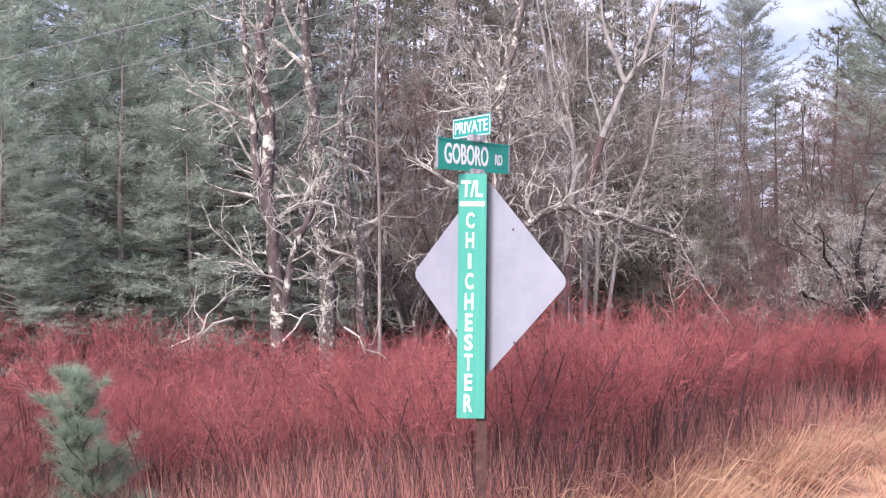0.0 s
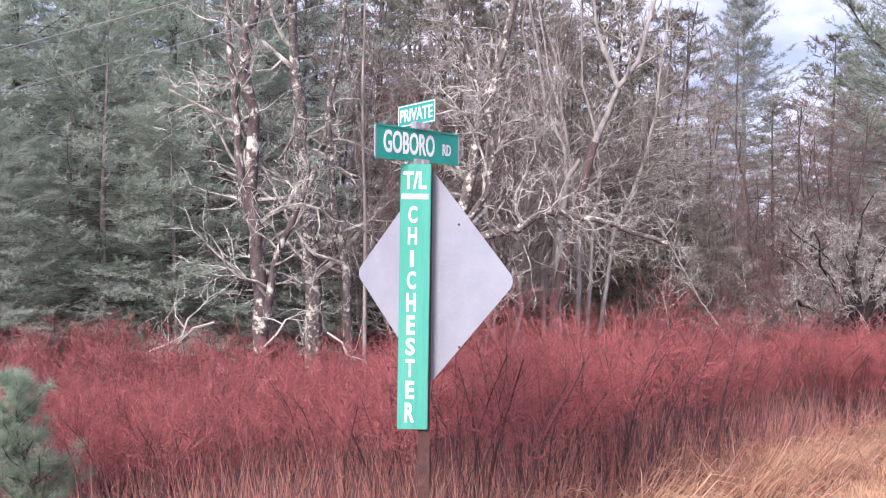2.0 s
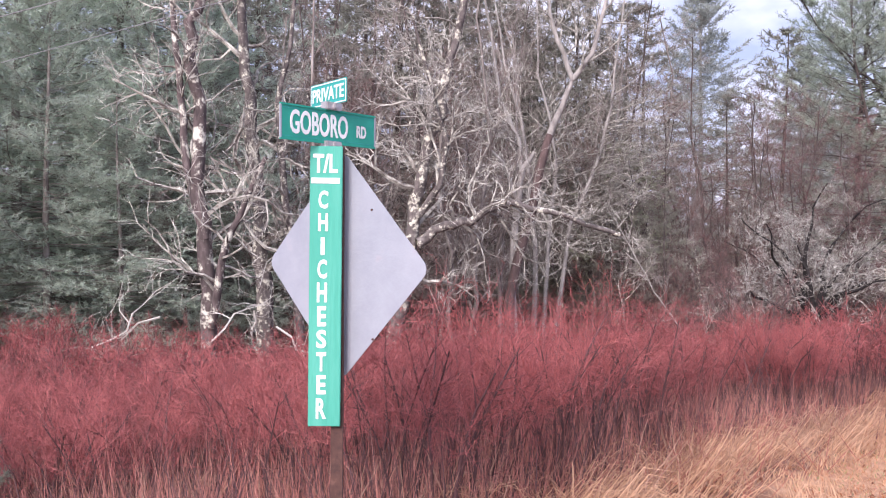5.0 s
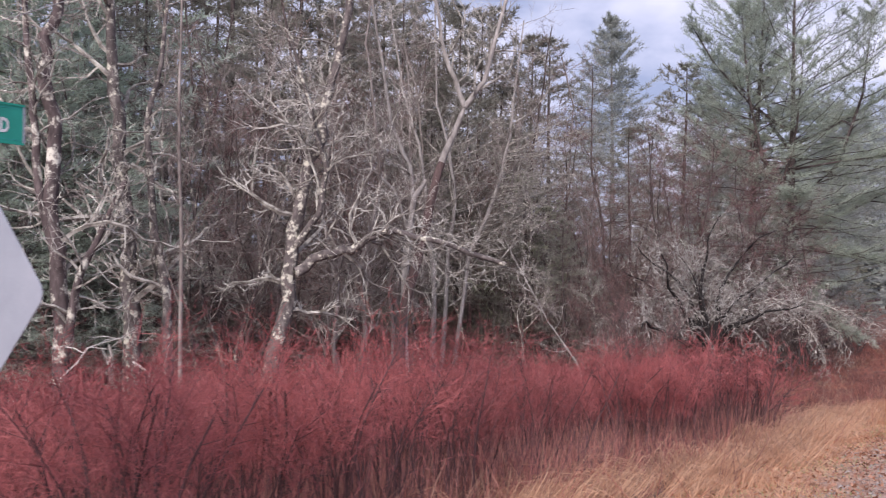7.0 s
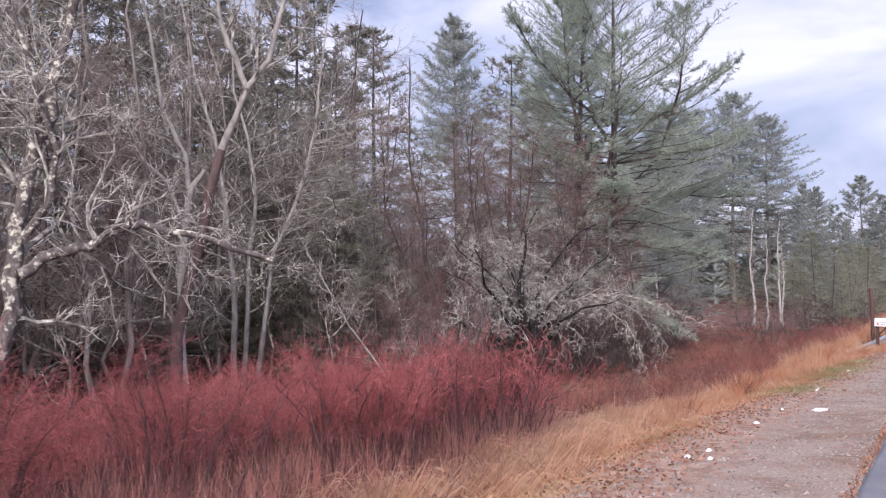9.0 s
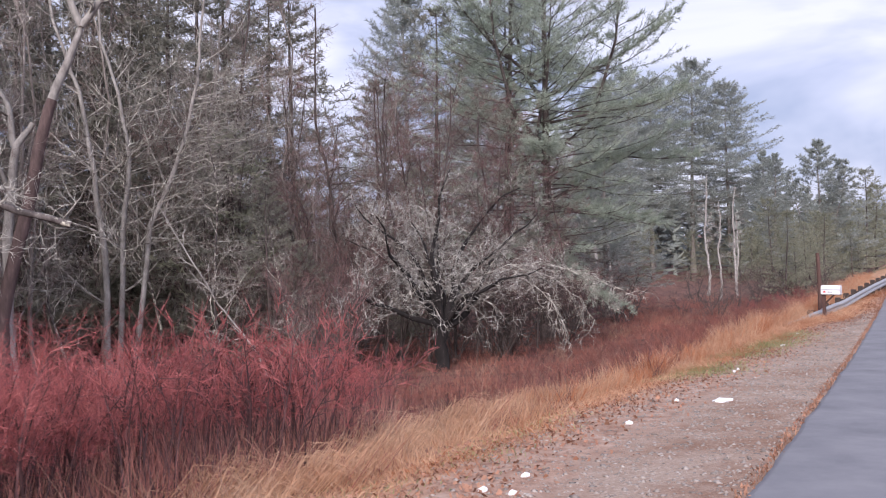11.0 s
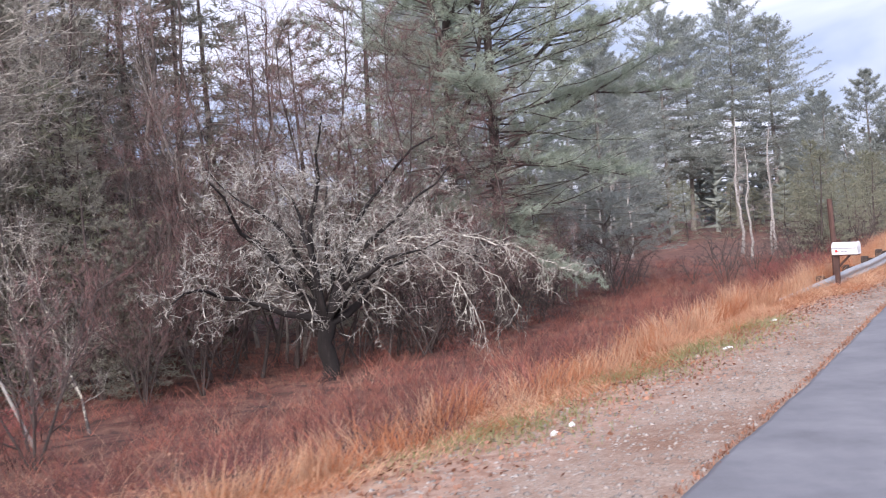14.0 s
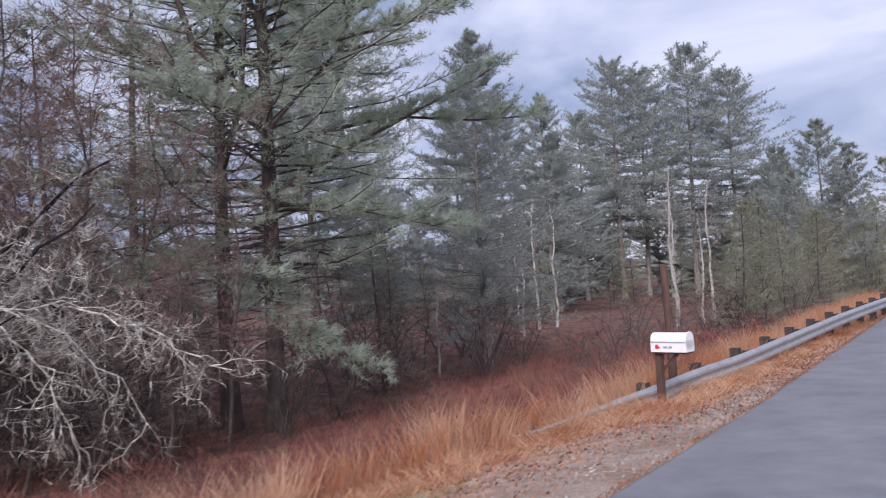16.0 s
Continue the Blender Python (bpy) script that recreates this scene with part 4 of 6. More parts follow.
# crooked tree with the long level limb
b0 = (-0.71, 21.96, z_at(-0.71, 21.96) - 0.1)
stand(bare_tree("bare_tree", [(rel(b0, [b0, (-0.67, 21.97, -0.86), (-0.31, 21.98, 0.37), (-0.16, 21.97, 2.01), (0.07, 21.96, 3.36), (0.42, 21.95, 4.32), (0.55, 21.95, 5.14), (0.88, 21.94, 6.36), (1.12, 21.91, 8.89)]), 0.2),
                              (rel(b0, [(-0.12, 21.78, 1.06), (0.53, 21.79, 1.50), (1.20, 21.79, 1.61), (1.73, 21.76, 1.96), (2.14, 21.74, 2.05), (3.48, 21.60, 1.70), (4.71, 21.44, 1.30)]), 0.13),
                              (rel(b0, [(-0.14, 21.92, 1.69), (0.39, 21.81, 2.46), (0.54, 21.80, 3.51), (0.20, 21.79, 4.66), (-0.28, 21.68, 6.49)]), 0.09)],
                R1, dict(HERO, taper=0.6), BARK_LICHEN, TWIG_LICHEN, "crooked lichen-covered tree with a long level limb", bough_mat=BOUGH_LICHEN, limbs=15, reach=2.6, from_t=0.2), b0)
# leaning red-barked tree that forks into pale limbs, and the broken pale tree beside it
b0 = (2.5, 27.1, z_at(2.5, 27.1) - 0.1)
stand(bare_tree("bare_tree", [(rel(b0, [(3.61, 27.1, 4.01), (4.24, 27.1, 5.63), (4.38, 27.05, 6.0)]), 0.11),
                              (rel(b0, [(4.36, 27.06, 5.9), (3.9, 27.0, 7.03), (3.63, 27.0, 7.88), (3.4, 27.0, 9.6), (3.5, 27.0, 11.5)]), 0.085),
                              (rel(b0, [(4.36, 27.06, 5.9), (4.94, 27.0, 6.66), (5.24, 27.0, 8.0), (5.9, 27.0, 10.2), (6.2, 27.0, 12.0)]), 0.085)],
                R1, dict(HERO, taper=0.6, clean=1), BARK_PALE, TWIG_LICHEN, "leaning reddish trunk that forks into pale bare limbs", bough_mat=BOUGH_LICHEN, limbs=12, reach=2.9, from_t=0.05), b0)
g = Geo()
g.tube(rel(b0, [b0, (2.53, 27.1, -0.68), (2.7, 27.12, 0.2), (2.91, 27.1, 1.01), (3.21, 27.08, 2.15), (3.38, 27.1, 3.1), (3.61, 27.1, 4.01), (3.7, 27.1, 4.25)]), (0.19, 0.16, 0.15, 0.145, 0.14, 0.135, 0.12, 0.11), 9)
part("stem", g, BARK_RED, next(o for o in scene.objects if o.get("label", "").startswith("leaning reddish trunk")), "reddish rotten lower trunk", smooth=True)
b0 = (2.66, 27.3, z_at(2.66, 27.3) - 0.1)
stand(bare_tree("bare_tree", [(rel(b0, [b0, (2.66, 27.3, -0.69), (2.71, 27.3, 2.15), (2.96, 27.3, 3.29), (3.26, 27.3, 3.75)]), 0.15),
                              (rel(b0, [(2.9, 27.3, 3.1), (2.75, 27.25, 4.1), (2.2, 27.2, 5.3), (1.9, 27.2, 7.2), (1.5, 27.1, 9.5)]), 0.08),
                              (rel(b0, [(2.72, 27.3, 2.3), (2.3, 27.1, 3.4), (1.7, 27.0, 4.0), (1.2, 26.9, 5.2)]), 0.06)],
                R1, dict(HERO, taper=0.6, clean=1), BARK_PALE, TWIG_LICHEN, "pale smooth-barked tree with a broken top and side limbs", bough_mat=BOUGH_LICHEN, limbs=11, reach=2.3, from_t=0.1), b0)
# fallen pale branches at the foot of the snag
for bx, by, bz, dx, dy, dz, ln, sd in ((-4.2, 18.3, -0.9, 0.9, 0.1, 0.25, 2.4, 1), (-3.4, 18.6, -0.3, -0.4, 0.2, -0.8, 1.6, 2), (-5.2, 18.2, -0.4, -0.95, 0.0, -0.2, 2.8, 3), (-2.9, 18.4, -0.6, 0.9, 0.1, -0.2, 2.6, 4), (-6.5, 18.0, -1.0, 0.9, 0.2, 0.1, 2.2, 5)):
    rb = random.Random(sd)
    fw, ft = Geo(), Geo()
    grow(fw, ft, Vector((0, 0, 0)), Vector((dx, dy, dz)).normalized(), ln, 0.024, 1, rb, dict(SPARE, kids=(0, 6, 4), wander=0.6, lift=0.0))
    fw.join(ft)
    fb = tagged(new("fallen_branch", fw.mesh("fallen_branch", TWIG_LICHEN)), "pale broken branch caught among the shrubs", "branch")
    fb.location = (bx, by, bz)
# clump of slim stems
b0 = (4.0, 34.3, z_at(4.0, 34.3) - 0.1)
clump = stand(bare_tree("bare_tree", [(rel(b0, [(4.1, 34.3, b0[2]), (4.05, 34.3, 0.83), (3.8, 34.3, 3.25), (3.45, 34.3, 5.65), (2.8, 34.3, 7.72), (2.3, 34.3, 11.0)]), 0.11),
                              (rel(b0, [(4.35, 34.3, b0[2]), (4.6, 34.35, 1.28), (4.85, 34.35, 3.69), (4.55, 34.3, 5.63), (4.1, 34.3, 7.23), (4.0, 34.3, 11.0)]), 0.095),
                              (rel(b0, [(4.8, 34.3, b0[2]), (5.4, 34.3, 1.56), (6.4, 34.3, 3.95), (6.9, 34.3, 6.07), (7.0, 34.3, 7.21), (7.4, 34.3, 10.5)]), 0.095)],
                R1, dict(UPRIGHT, kids=(0, 8, 6), limb=0.36, fork=(40, 70), lift=0.1), BARK_PALE, TWIG_GREY, "clump of three slim pale stems spreading upward", bough_mat=BOUGH_LICHEN, limbs=20, reach=3.2, from_t=0.1), b0)
# its long, nearly level side branches
rl = random.Random(19)
level_wood, level_twig = Geo(), Geo()
for stem, many in (([(4.8, 34.3, -1.2), (5.4, 34.3, 1.56), (6.4, 34.3, 3.95), (6.9, 34.3, 6.07)], 34), ([(4.35, 34.3, -1.0), (4.6, 34.35, 1.28), (4.85, 34.35, 3.69), (4.55, 34.3, 5.63)], 14)):
    stem = rel(b0, stem)
    for k in range(many):
        q, e = along([Vector(v) for v in stem], min(0.999, 0.2 + 0.8 * (k + rl.random()) / many))
        d = Vector((1.0, rl.uniform(-0.7, 0.35), rl.uniform(0.05, 0.45))).normalized()
        ln = rl.uniform(1.6, 3.9)
        pts = [q]
        for i in range(6):
            d = (d + jitter(rl, 0.12) + Vector((0, 0, 0.02 if i < 3 else -0.05))).normalized()
            pts.append(pts[-1] + d * ln / 6)
        level_wood.tube(pts, [0.019 * (1 - 0.8 * i / 6) for i in range(7)], 4)
        for i in range(6):
            a, f = along(pts, 0.25 + 0.12 * i)
            grow(level_wood, level_twig, a, (turned(f, radians(rl.uniform(20, 50)), rl) + Vector((0.2, 0, 0))).normalized(), rl.uniform(0.5, 1.1), 0.009, 1, rl, dict(SPARE, kids=(0, 4, 3)))
level_wood.join(level_twig)
tagged(part("side_branch", level_wood, BOUGH_LICHEN, clump, "long pale nearly level side branches"), kind="stuff")
# reddish budding bushes between the clump and the old spreading tree
for bx, by, size in ((10.0, 32.4, 1.0), (11.2, 33.4, 1.25), (8.8, 33.6, 1.1)):
    b0 = (bx, by, z_at(bx, by) - 0.1)
    stand(bare_tree("bare_bush", [([(0, 0, 0), (0.35 * size * math.cos(k * 1.3), 0.35 * size * math.sin(k * 1.3), 1.1 * size), (0.8 * size * math.cos(k * 1.3), 0.8 * size * math.sin(k * 1.3), 2.2 * size), (1.0 * size * math.cos(k * 1.3 + 0.3), 1.0 * size * math.sin(k * 1.3 + 0.3), 3.0 * size)], 0.018) for k in range(8)],
                    rl, dict(UPRIGHT, kids=(0, 7, 5)), BARK_DARK, TWIG_BUD, "tall leafless bush with reddish budding twigs", limbs=9, reach=1.4, from_t=0.15), b0)
# slim leaning stem at the foot of the bank, with a grey bush at its base
b0 = (8.6, 28.3, z_at(8.6, 28.3) - 0.1)
stand(bare_tree("leaning_sapling", [(rel(b0, [b0, (8.1, 28.3, -1.8), (7.6, 28.3, -1.1), (7.2, 28.3, -0.55), (6.7, 28.3, 0.35), (6.2, 28.3, 1.25), (5.7, 28.3, 2.2)]), 0.034)],
                R1, dict(SPARE, kids=(0, 5, 4)), BARK_PALE, TWIG_GREY, "slim pale leaning sapling with bare twigs", limbs=12, reach=1.2, from_t=0.2), b0)
b0 = (9.3, 25.3, z_at(9.3, 25.3) - 0.1)
stand(bare_tree("bare_bush", [([(0, 0, 0), (0.4 * math.cos(k * 1.7), 0.4 * math.sin(k * 1.7), 1.0), (0.8 * math.cos(k * 1.7), 0.8 * math.sin(k * 1.7), 2.0), (1.1 * math.cos(k * 1.7 + 0.3), 1.1 * math.sin(k * 1.7 + 0.3), 2.7)], 0.022) for k in range(6)],
                R1, dict(UPRIGHT, kids=(0, 6, 5)), BARK_DARK, TWIG_BUD, "grey upright leafless bush at the bank", limbs=8, reach=1.1, from_t=0.15), b0)
# spreading apple-like tree hung with lichen
APPLE = {"light": True, "kids": (0, 7, 7), "wander": 0.55, "lift": 0.0, "ratio": 0.62, "fork": (35, 85), "thin": 0.0062}


def old_apple(x, y):
    """A short dark bole, crooked spreading limbs and a wide crown of short lichened twigs."""
    rg = random.Random(61)
    ob = tagged(new("old_apple_tree"), "old spreading tree with drooping lichen-hung branches", "tree")
    bole, bough, twig = Geo(), Geo(), Geo()
    crotch = Vector((0.1, -0.05, 1.55))
    bole.tube([(0, 0, 0), (0.05, 0.0, 0.15), (0.1, 0.02, 0.45), (0.03, 0.0, 0.75), (-0.03, -0.03, 1.05), (0.05, -0.04, 1.3), crotch], (0.32, 0.24, 0.21, 0.225, 0.19, 0.215, 0.2), 11)
    for az, el, ln, r in ((175, 50, 4.8, 0.12), (200, 36, 4.9, 0.11), (150, 68, 5.6, 0.12), (85, 78, 6.4, 0.13), (40, 62, 5.2, 0.11), (10, 40, 4.9, 0.12), (-25, 45, 4.6, 0.1), (-70, 50, 4.2, 0.1), (-110, 52, 4.4, 0.1), (120, 55, 4.8, 0.1), (60, 48, 4.4, 0.09), (-150, 60, 5.2, 0.1)):
        d = Vector((math.cos(radians(az)) * math.cos(radians(el)), math.sin(radians(az)) * math.cos(radians(el)), math.sin(radians(el))))
        pts = [crotch + jitter(rg, 0.06)]
        for k in range(9):
            d = (d + jitter(rg, 0.34) + Vector((0, 0, 0.05 if k < 3 else -0.1))).normalized()
            pts.append(pts[-1] + d * ln / 9)
        bole.tube(pts, [r * (1 - 0.8 * k / 9) ** 1.2 for k in range(10)], 6)
        for k in range(12):
            t = 0.2 + 0.8 * (k + rg.random()) / 12
            q, e = along(pts, min(t, 0.999))
            grow(bough, twig, q, (turned(e, radians(rg.uniform(35, 85)), rg) + Vector((0, 0, rg.uniform(-0.3, 0.3)))).normalized(), rg.uniform(0.9, 2.0) * (1.15 - 0.4 * t), max(r * 0.3 * (1.2 - t), 0.014), 1, rg, APPLE)
    part("trunk", bole, BARK_BLACK, ob, "near-black trunk and crooked limbs", smooth=True)
    tagged(part("bough", bough, BOUGH_GREY, ob), kind="stuff")
    part("crown", twig, TWIG_APPLE, ob, "pale lichened twigs")
    return ob


b0 = (14.25, 33.3, z_at(14.25, 33.3) - 0.1)
apple = stand(old_apple(14.25, 33.3), b0)
rd = random.Random(4)
for line in (((15.6, 32.6, -0.2), (16.6, 32.4, 0.1), (17.6, 32.0, 0.05), (18.6, 31.6, -0.35), (19.5, 31.1, -1.1)),
             ((16.4, 32.4, 0.0), (17.2, 31.8, -0.2), (18.0, 31.3, -0.8), (18.7, 31.0, -1.8)),
             ((16.2, 32.4, 0.0), (16.9, 31.7, -0.5), (17.4, 31.3, -1.2), (17.7, 31.1, -2.0)),
             ((17.4, 32.1, 0.05), (18.3, 31.4, -0.2), (19.2, 30.9, -0.6), (19.9, 30.6, -1.0))):
    ends = [Vector(p) - Vector(b0) for p in line]
    pts = []
    for a, c in zip(ends[:-1], ends[1:]):
        pts += [a.lerp(c, f) + jitter(rd, 0.11) for f in (0.0, 0.33, 0.67)]
    pts.append(ends[-1])
    dw, dt = Geo(), Geo()
    dw.tube(pts, [0.017 * (1 - 0.7 * i / (len(pts) - 1)) for i in range(len(pts))], 5)
    for k in range(14):
        q, e = along(pts, min(0.999, 0.1 + 0.9 * (k + rd.random()) / 14))
        grow(dw, dt, q, (turned(e, radians(rd.uniform(30, 75)), rd) + Vector((0, 0, -0.45))).normalized(), rd.uniform(0.5, 1.2), 0.012, 1, rd, dict(APPLE, kids=(0, 5, 3), lift=-0.12, thin=0.006))
    dw.join(dt)
    part("drooping_bough", dw, BOUGH_LICHEN, apple, "pale lichen-covered hanging bough")
# the tall paired pines by the verge, with the long rising limb and the low green bough
P1_BASE = Vector((20.7, 40.0, z_at(20.7, 40.0) - 0.05))
P1_ARMS = [([(20.7, 40.0, 1.9), (21.1, 39.7, 2.5), (22.7, 39.6, 3.4), (24.8, 39.6, 4.45), (26.5, 39.6, 5.3)], 0.1),
           ([(20.7, 40.0, 3.4), (22.2, 39.8, 3.9), (24.0, 39.9, 4.3), (26.2, 40.2, 4.2), (27.8, 40.4, 4.3)], 0.07),
           ([(20.7, 39.9, 1.7), (21.6, 38.8, 1.95), (22.9, 38.5, 1.8), (24.8, 38.4, 1.3)], 0.05),
           ([(20.6, 39.8, 0.4), (20.4, 38.4, 0.1), (21.4, 37.8, -1.0), (22.7, 37.7, -1.9)], 0.05),
           ([(20.6, 39.8, 0.9), (20.2, 38.6, 0.5), (20.9, 37.7, -0.5), (21.4, 37.2, -1.2)], 0.045),
           ([(20.7, 40.0, 5.0), (18.9, 39.4, 5.4), (17.2, 39.0, 5.9)], 0.06),
           ([(20.7, 40.0, 2.6), (19.2, 39.0, 2.7), (17.6, 38.2, 2.5), (16.2, 37.8, 2.6)], 0.06),
           ([(20.7, 40.0, 4.0), (20.2, 38.4, 4.2), (19.4, 36.8, 4.1), (18.9, 35.6, 4.2)], 0.055),
           ([(20.7, 40.0, 1.2), (19.6, 38.8, 1.0), (18.5, 37.8, 0.5), (17.6, 37.0, 0.2)], 0.05),
           ([(20.7, 40.0, 5.6), (22.4, 38.6, 5.9), (24.2, 37.6, 6.1), (25.6, 37.0, 6.6)], 0.06),
           ([(20.7, 40.0, 2.2), (22.6, 40.6, 2.0), (24.6, 41.0, 1.6), (26.4, 41.2, 1.4)], 0.05),
           ([(20.7, 40.0, 6.6), (22.6, 39.6, 7.6), (24.8, 39.4, 8.9), (26.6, 39.4, 10.2)], 0.08),
           ([(20.7, 40.0, 7.4), (18.8, 39.8, 8.6), (17.0, 39.6, 10.4), (16.0, 39.6, 12.0)], 0.08)]
P1 = pine("white_pine", 20.0, 6.6, R1, BARK_DARK, NEEDLE, "tall white pine with dark trunk and long rising limbs", count=150, shoots=26, per=30, length=0.19, width=0.0085, bare=0.2, lean=(0.02, 0.0), dead=30, blunt=0.3, rise=0.1, sweep=0.75, droop=0.15, tier=0.9, start=0.3, leaders=((0.4, 200, 8), (0.5, 100, 7), (0.38, -20, 9)), woody=True, gather=0.25,
          arms=[([Vector(p) - P1_BASE for p in line], r) for line, r in P1_ARMS])
place(P1, P1_BASE.x, P1_BASE.y, 0)
P2 = pine("white_pine", 19.0, 5.6, R1, BARK_DARK, NEEDLE, "tall white pine with dark trunk and layered branches", count=130, shoots=24, per=28, length=0.19, width=0.0085, bare=0.2, lean=(-0.02, 0.0), dead=24, blunt=0.3, rise=0.12, sweep=0.75, droop=0.15, tier=0.9, start=0.3, leaders=((0.35, 160, 8), (0.45, -60, 8)), woody=True, gather=0.25)
place(P2, 19.6, 41.2, 130)

# ---- repeats of the wood ----
R2 = random.Random(5)
SPIRE = pine("white_pine", 22, 7.6, R2, BARK_GREY, NEEDLE_FAR, "blue-green white pine with tiered branches", count=230, shoots=24, per=14, length=0.34, width=0.024, bare=0.1, dead=8, blunt=0.72, rise=0.1, sweep=0.2, tier=1.0, start=0.2, gather=0.6)
TIER = pine("white_pine", 22, 8.0, R2, BARK_GREY, NEEDLE_FAR, "open-crowned old pine with grey tiered branches", count=220, shoots=23, per=12, length=0.36, width=0.026, bare=0.26, dead=34, blunt=0.5, rise=0.0, sweep=0.15, tier=1.0, start=0.2, gather=0.6)
SOFT = pine("white_pine", 13, 4.6, R2, BARK_GREY, NEEDLE_BLUE, "soft blue-green pine with branches to the ground", count=190, shoots=20, per=23, length=0.18, width=0.0095, bare=0.04, dead=8, blunt=0.42, droop=0.25, start=0.34, woody=True)
LEFTY = pine("white_pine", 15, 4.6, R2, BARK_DARK, NEEDLE_BLUE, "soft blue-green pine with branches to the ground", count=130, shoots=18, per=12, length=0.3, width=0.02, bare=0.05, dead=8, blunt=0.5, droop=0.2)
OLIVE = pine("white_pine", 8, 3.1, R2, BARK_DARK, NEEDLE_OLIVE, "young olive-green pine among bare trees", count=85, shoots=12, per=7, length=0.27, width=0.022, bare=0.03, dead=4, blunt=0.5, droop=0.1)
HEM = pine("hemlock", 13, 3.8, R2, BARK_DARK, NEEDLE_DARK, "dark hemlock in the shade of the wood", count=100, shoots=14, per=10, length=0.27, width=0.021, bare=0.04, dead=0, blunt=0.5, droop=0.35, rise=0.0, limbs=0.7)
MULTI = pine("white_pine", 12, 4.6, R2, BARK_GREY, NEEDLE_FAR, "blue-green pine with several upright leaders", count=130, shoots=15, per=15, length=0.3, width=0.024, bare=0.08, dead=6, blunt=0.6, rise=0.15, leaders=((0.35, -30, 6.0), (0.45, 40, 5.0), (0.3, 190, 6.0)))


def wood_tree(seed, h, c, wm, tm, label, lean=0.2, limbs=22, reach=2.4, r=None, from_t=0.12, bough_mat=None):
    rg = random.Random(seed)
    pts = [(0, 0, 0)]
    x = y = 0.0
    for i in range(1, 7):
        x, y = x + rg.uniform(-lean, lean) * h / 6 * 1.5, y + rg.uniform(-lean, lean) * h / 6 * 1.5
        pts.append((x, y, h * i / 6))
    return bare_tree("bare_tree", [(pts, r or h * 0.0065)], rg, c, wm, tm, label, bough_mat, limbs, reach, from_t)


BARE = [wood_tree(21, 12, DENSE, BARK_GREY, TWIG_BROWN, "leafless grey-barked tree with a dense twiggy crown"),
        wood_tree(22, 10.5, UPRIGHT, BARK_GREY, TWIG_GREY, "leafless tree with upswept grey branches", limbs=20),
        wood_tree(23, 12.5, DENSE, BARK_DARK, TWIG_BROWN, "leafless dark-stemmed tree in the wood", limbs=22, reach=2.2),
        wood_tree(24, 9.0, dict(DENSE, wander=0.5), BARK_LICHEN, TWIG_GREY, "leafless tree flecked with pale lichen", limbs=18, reach=2.2, from_t=0.12, bough_mat=BOUGH_LICHEN),
        wood_tree(25, 8.0, dict(DENSE, kids=(0, 9, 9), lift=0.07, wander=0.4, thin=0.0038), BARK_DARK, TWIG_BUD, "leafless tree with reddish budding twigs", limbs=28, reach=2.3, from_t=0.2)]
BIRCH = wood_tree(26, 8.5, SPARE, BARK_WHITE, TWIG_GREY, "slim birch with white stem", lean=0.09, limbs=9, reach=1.5, from_t=0.35, r=0.11)
THICKET = bare_tree("thicket_shrub", [([(0.12 * math.cos(2 * k), 0.12 * math.sin(2 * k), 0), (0.5 * math.cos(k * 1.3), 0.5 * math.sin(k * 1.3), 0.9), (0.9 * math.cos(k * 1.1 + 0.4), 0.9 * math.sin(k * 1.1 + 0.4), 1.7), (1.5 * math.cos(k * 1.1), 1.5 * math.sin(k * 1.1), 2.2)], 0.03) for k in range(5)], random.Random(31),
                    dict(DENSE, kids=(0, 5, 4), lift=-0.02, wander=0.5, fork=(40, 95)), BARK_DARK, TWIG_BROWN, "tangled leafless grey-brown thicket shrub", limbs=6, reach=1.5, from_t=0.15)

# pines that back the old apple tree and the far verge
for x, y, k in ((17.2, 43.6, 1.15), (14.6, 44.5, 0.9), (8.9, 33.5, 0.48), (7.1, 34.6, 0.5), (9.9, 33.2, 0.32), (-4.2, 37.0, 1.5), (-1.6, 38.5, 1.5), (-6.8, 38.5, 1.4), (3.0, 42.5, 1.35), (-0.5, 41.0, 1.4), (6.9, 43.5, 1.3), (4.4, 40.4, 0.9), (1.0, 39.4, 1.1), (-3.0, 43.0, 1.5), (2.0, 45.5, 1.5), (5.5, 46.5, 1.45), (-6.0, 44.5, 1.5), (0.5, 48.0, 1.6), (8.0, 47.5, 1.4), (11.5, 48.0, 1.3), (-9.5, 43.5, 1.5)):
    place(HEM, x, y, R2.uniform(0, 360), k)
for k in range(16):
    x, y = R2.uniform(30, 66), R2.uniform(74, 96)
    if plan_sd(x, y)[1] > 12:
        place(OLIVE, x, y, R2.uniform(0, 360), R2.uniform(0.5, 0.75))
# far spires and the open old pines
place(SPIRE, 29.4, 99.7, 0, 1.5)
for x, y, k in ((58.6, 103.7, 1.12), (66.7, 103.2, 1.18), (70.8, 101.5, 1.05), (54.8, 104.5, 0.88), (62.5, 106.0, 1.1)):
    place(TIER, x, y, R2.uniform(0, 360), k)
for x, y, k in ((37.8, 90.0, 0.86), (41.7, 89.5, 0.86), (45.2, 88.5, 0.84), (46.5, 90.0, 0.7), (29.5, 52.0, 0.62), (23.0, 55.0, 0.75), (72.0, 96.0, 0.66), (66.0, 86.0, 0.6)):
    place(SPIRE, x, y, R2.uniform(0, 360), k)
place(MULTI, 55.5, 66.2, -40, 0.95)
# green bank of young pines towards the far road
for k in range(16):
    s = 34 + k * 3.0 + R2.uniform(-1, 1)
    d = max(11.5, 0.17 * s + R2.uniform(0, 5))
    x, y = plan_xy(s, d)
    place(OLIVE, x, y, R2.uniform(0, 360), R2.uniform(0.45, 0.7))
